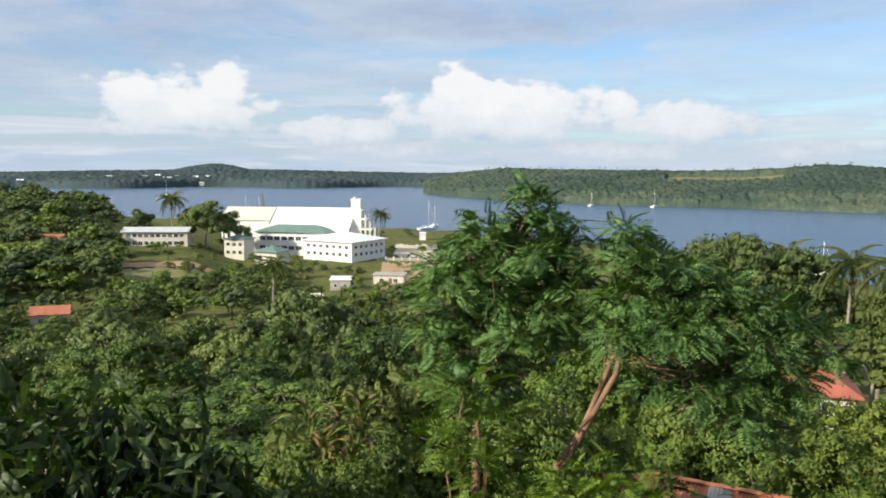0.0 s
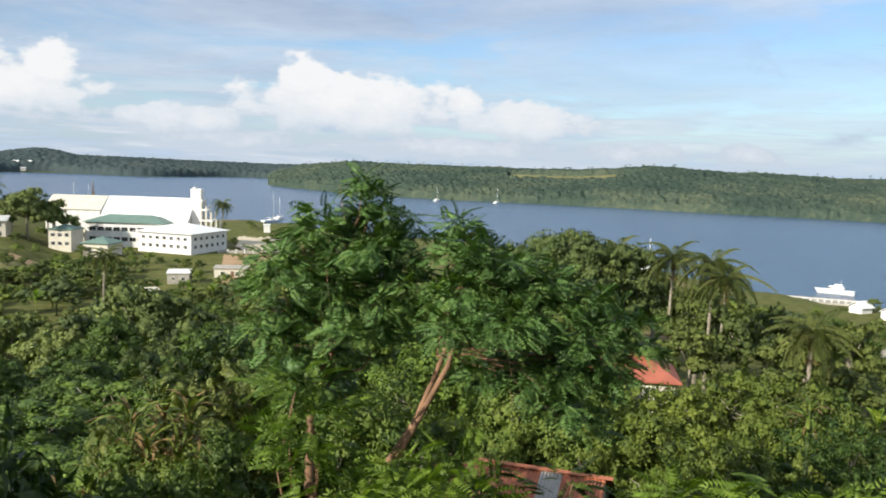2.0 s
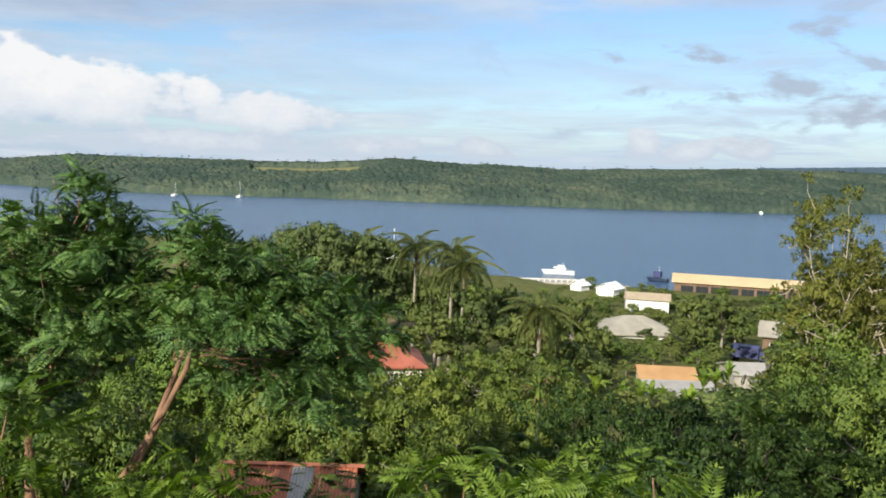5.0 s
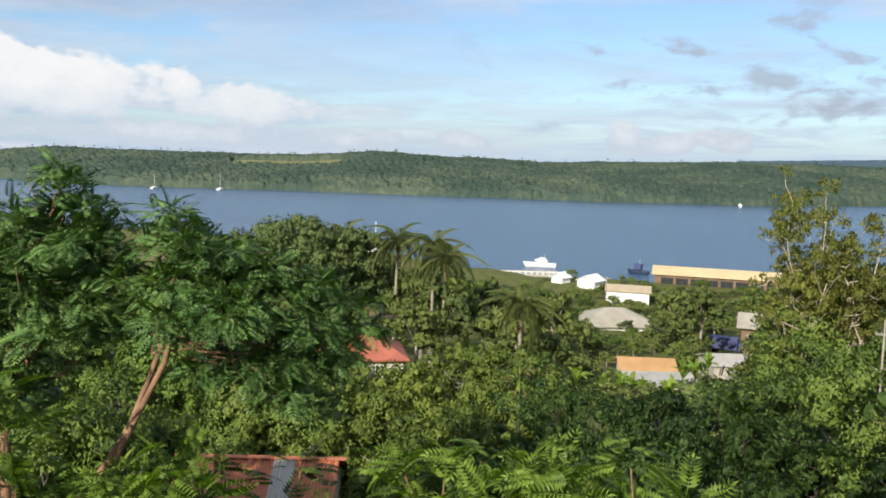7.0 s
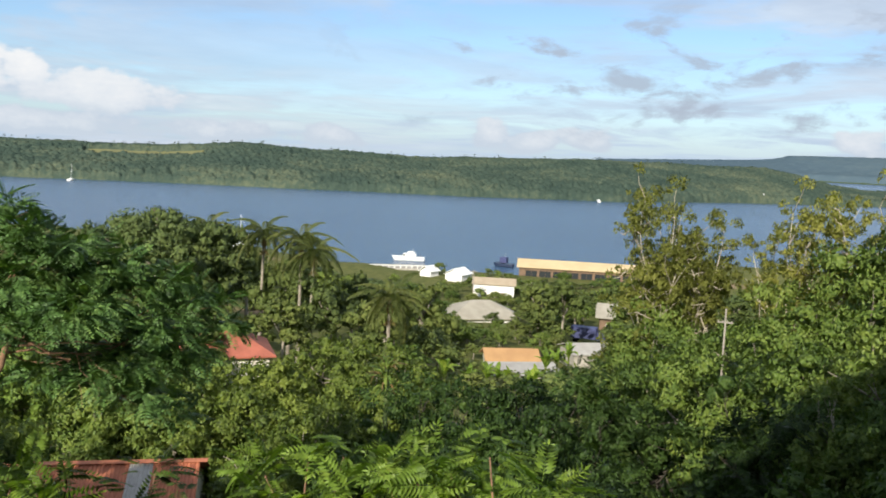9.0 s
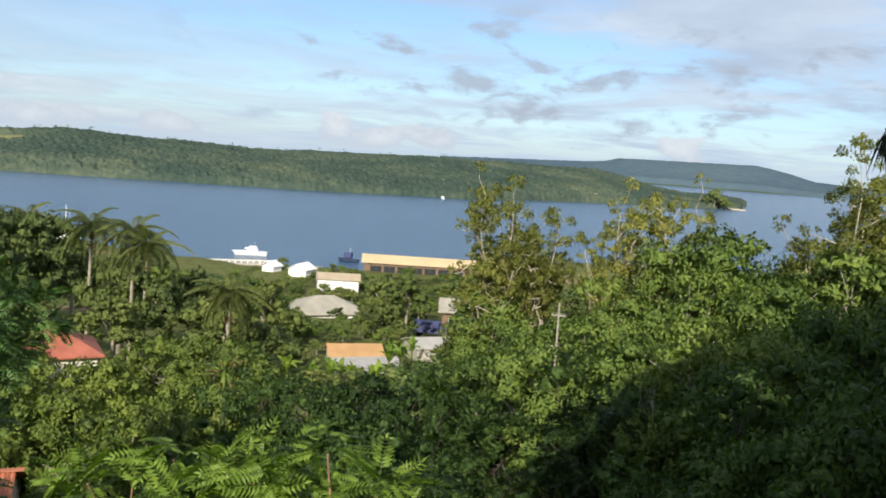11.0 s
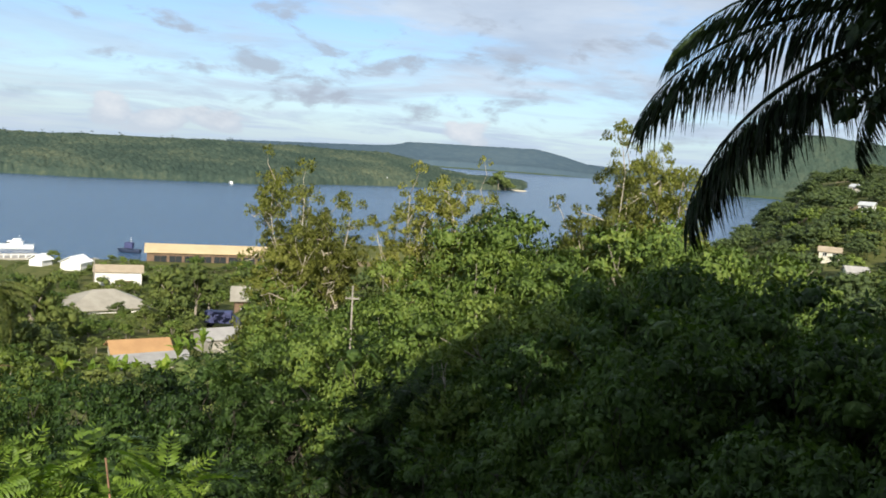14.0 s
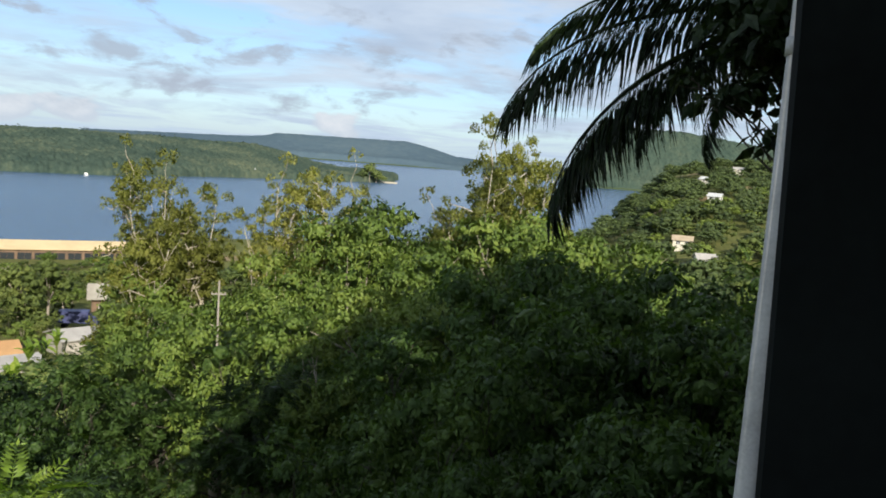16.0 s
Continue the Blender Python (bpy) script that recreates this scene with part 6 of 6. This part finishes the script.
def pole(az, d, h, lean=0.0, arm=1.0, thick=1.0):
    p = thing("utility_pole", "grey timber utility pole with a cross-arm", "utility pole", sited(az, d, az))
    part("post", np_mesh("post", *tube([(0, 0, -1), (lean * .5, 0, h / 2), (lean, 0, h)], [.14 * thick, .12 * thick, .09 * thick], 8), POLE, True), p)
    part("cross_arm", box_mesh("cross_arm", POLE, (lean - arm, lean + arm, -.06 * thick, .06 * thick, h - .55, h - .55 + .13 * thick)), p)
    for x in (-.85 * arm, -.3 * arm, .3 * arm, .85 * arm):
        part("insulator", box_mesh("insulator", POLE, (lean + x - .05 * thick, lean + x + .05 * thick, -.05 * thick, .05 * thick, h - .55 + .13 * thick, h - .55 + .27 * thick)), p)


pole(-60.0, 32, top_at(-9.2, 32) - gz(*at(-60.0, 32).xy), -0.1, 0.28, 0.38)
pole(-46.2, 165, 9.0)
pole(-42.0, 196, 8.0)
pole(25.2, 270, 9.0)
pole(-91.0, 190, 9.0)


# ---- boats ----
def hull_mesh(name, L, B, H, mat, bow=0.35, sheer=0.25):
    """A hull along x: pointed bow at +x, flat stern, its waterline at z = 0."""
    bm = bmesh.new()
    rings = []
    for i in range(13):
        s = i / 12
        x = -L / 2 + L * s
        b = B / 2 * (1 - max(0, (s - (1 - bow)) / bow) ** 2.0) * (0.86 + 0.14 * min(1, s * 4)) + 0.02
        top = H * (1 + sheer * max(0, s - 0.4))
        prof = [(-1.0, top), (-0.92, H * .3), (-0.55, -0.35), (0, -0.6), (0.55, -0.35), (0.92, H * .3), (1.0, top)]
        rake = 0.10 * L * max(0, s - 0.75) / 0.25
        rings.append([bm.verts.new((x + rake * (max(z, 0) / H - .3), b * y, z)) for y, z in prof])
    for a, b in zip(rings, rings[1:]):
        for i in range(6):
            bm.faces.new((a[i], a[i + 1], b[i + 1], b[i]))
        bm.faces.new((a[0], b[0], b[6], a[6]))
    bm.faces.new(rings[0])
    bm.faces.new(list(reversed(rings[-1])))
    bmesh.ops.recalc_face_normals(bm, faces=bm.faces)
    return bm_mesh(name, bm, mat)


def sailboat(az, d, L=12.0, mast=15.0, turn=0.0, label="white moored sailing yacht with bare mast"):
    b = thing("sailboat", label, "sailboat", sited(az, d, az + turn, z=0.0), "moored sailing boats")
    part("hull", hull_mesh("hull", L, L * .3, 1.2, GEL), b)
    part("cabin", box_mesh("cabin", GEL, (-L * .12, L * .18, -L * .09, L * .09, 1.1, 1.9), bevel=0.12), b)
    part("mast", np_mesh("mast", *tube([(L * .1, 0, 1), (L * .1, 0, mast)], [.16, .10], 6), ALU), b)
    part("boom", np_mesh("boom", *tube([(L * .1, 0, 2.6), (-L * .3, 0, 2.7)], [.20, .16], 6), WHITE), b, "furled sail on the boom")
    part("stay", np_mesh("stay", *tube([(L * .1, 0, mast), (L * .49, 0, 1.4)], [.03, .03], 4), ALU), b)
    return b


sailboat(-10.45, 868, 13, 15, 70)
sailboat(-14.7, 862, 15, 17, 75)
sailboat(-25.27, 330, 12, 13.2, 10)
sailboat(18.9, 1180, 16, 20, 80)
sailboat(19.4, 1050, 15, 4, 85, "white motor launch at its mooring")
sailboat(22.4, 720, 11, 15, 30)
sailboat(25.9, 1350, 13, 16, 60)
sailboat(12.9, 700, 13, 15, 60)
sailboat(13.8, 760, 12, 14, 20)
sailboat(1.1, 520, 14, 19, 40, "sailing boat with a tall mast near the shore")
sailboat(0.6, 545, 12, 14, 70)
sailboat(9.4, 640, 14, 9, 80)

ship = thing("cargo_ship", "white coastal ship with two brown derrick masts", "ship", sited(12.6, 600, 12.6 + 84, z=0.0))
part("hull", hull_mesh("hull", 34, 7, 2.6, GEL), ship)
part("deckhouse", box_mesh("deckhouse", GEL, (-14, -6, -2.6, 2.6, 2.6, 7.2), bevel=0.2), ship)
part("window", box_mesh("window", GLASS, (-6.02, -5.9, -2.0, 2.0, 5.4, 6.4)), ship)
for x in (-2.0, 7.0):
    part("mast", np_mesh("mast", *tube([(x, 0, 2.4), (x, 0, 20)], [.35, .22], 7), BROWN_WALL, True), ship)
    part("derrick", np_mesh("derrick", *tube([(x, 0, 4.0), (x + 5, 0, 13)], [.2, .14], 6), BROWN_WALL, True), ship)

yacht = thing("motor_yacht", "white motor cruiser with a flying bridge", "motor boat", sited(-37.3, 304, -37.3 + 174, z=0.0))
part("hull", hull_mesh("hull", 11.6, 3.7, 1.5, GEL), yacht)
part("cabin", box_mesh("cabin", GEL, (-2.6, 2.4, -1.4, 1.4, 1.5, 2.8), bevel=0.3), yacht)
part("flybridge", box_mesh("flybridge", GEL, (-2.0, 0.7, -1.2, 1.2, 2.8, 3.5), bevel=0.2), yacht)
part("windscreen", box_mesh("windscreen", GLASS, (1.2, 2.43, -1.43, 1.43, 2.0, 2.5)), yacht)
part("mast", np_mesh("mast", *tube([(-1.2, 0, 3.4), (-1.5, 0, 5.0)], [.07, .04], 5), ALU), yacht)
tug = thing("tugboat", "dark blue tugboat with a small wheelhouse", "tugboat", sited(-44.1, 300, -44 + 160, z=0.0))
part("hull", hull_mesh("hull", 7.5, 2.8, 1.2, NAVY), tug)
part("wheelhouse", box_mesh("wheelhouse", BLUE_PAINT, (-1.2, 1.5, -1.1, 1.1, 1.5, 3.6), bevel=0.1), tug)
part("window", box_mesh("window", GLASS, (1.48, 1.53, -.9, .9, 2.6, 3.3)), tug)
part("mast", np_mesh("mast", *tube([(-.4, 0, 3.5), (-.4, 0, 5.4)], [.07, .04], 5), ALU), tug)
skiff = thing("launch", "white launch moored by the wooded shore", "motor boat", sited(-50.4, 858, -50 + 100, z=0.0))
part("hull", hull_mesh("hull", 10, 3, 1.2, GEL), skiff)
part("cabin", box_mesh("cabin", GEL, (-2, 2, -1.1, 1.1, 1.2, 2.6), bevel=0.15), skiff)


# ---- the house with the terrace ----
# the viewer stands at the edge of its terrace; the wing wall's black is painted shade
home = thing("terrace_house", "the house with the terrace, shade put into its wing wall's black", "house", Matrix.Identity(4))
END = Vector((0.54, -0.17, 0))
corner = END + at(-98.05, 2.35)
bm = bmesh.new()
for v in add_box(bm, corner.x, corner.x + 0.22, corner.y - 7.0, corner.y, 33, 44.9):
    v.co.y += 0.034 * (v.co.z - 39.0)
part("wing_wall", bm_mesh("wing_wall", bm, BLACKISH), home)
# walls and roof out of view, their height chosen to shadow the thicket
part("wall", box_mesh("wall", CREAM, (-2.6, corner.x - 0.02, -7.0, -2.4, 33, 44.9)), home, "cream back wall")
part("wall", box_mesh("wall", CREAM, (-2.6, corner.x + 9.0, -14.0, -7.4, 33, 44.9)), home)
part("floor", box_mesh("floor", CONCRETE, (-2.6, corner.x - 0.02, -2.39, 0.45, 32.5, 38.3)), home)
rf = part("roof", roof_mesh("gable", 15.0, 12.6, 0, 4.6, 0.4, GREY_ROOF, 0.2), home)
rf.matrix_basis = pose(4.9, -7.9, 44.95)
pipe = thing("downpipe", "weathered white round downpipe at the corner of the house", "pipe", Matrix.Translation(END + at(-97.15, 2.5, 33.0)))
part("pipe", np_mesh("pipe", *tube([(0, 0, 0), (0, 0, 11.6)], [.04, .04], 16), PIPE, True), pipe)
for z in (3.5, 7.37):
    part("bracket", np_mesh("bracket", *tube([(0, 0, z), (0, 0, z + .05)], [.046, .046], 16), PIPE), pipe)
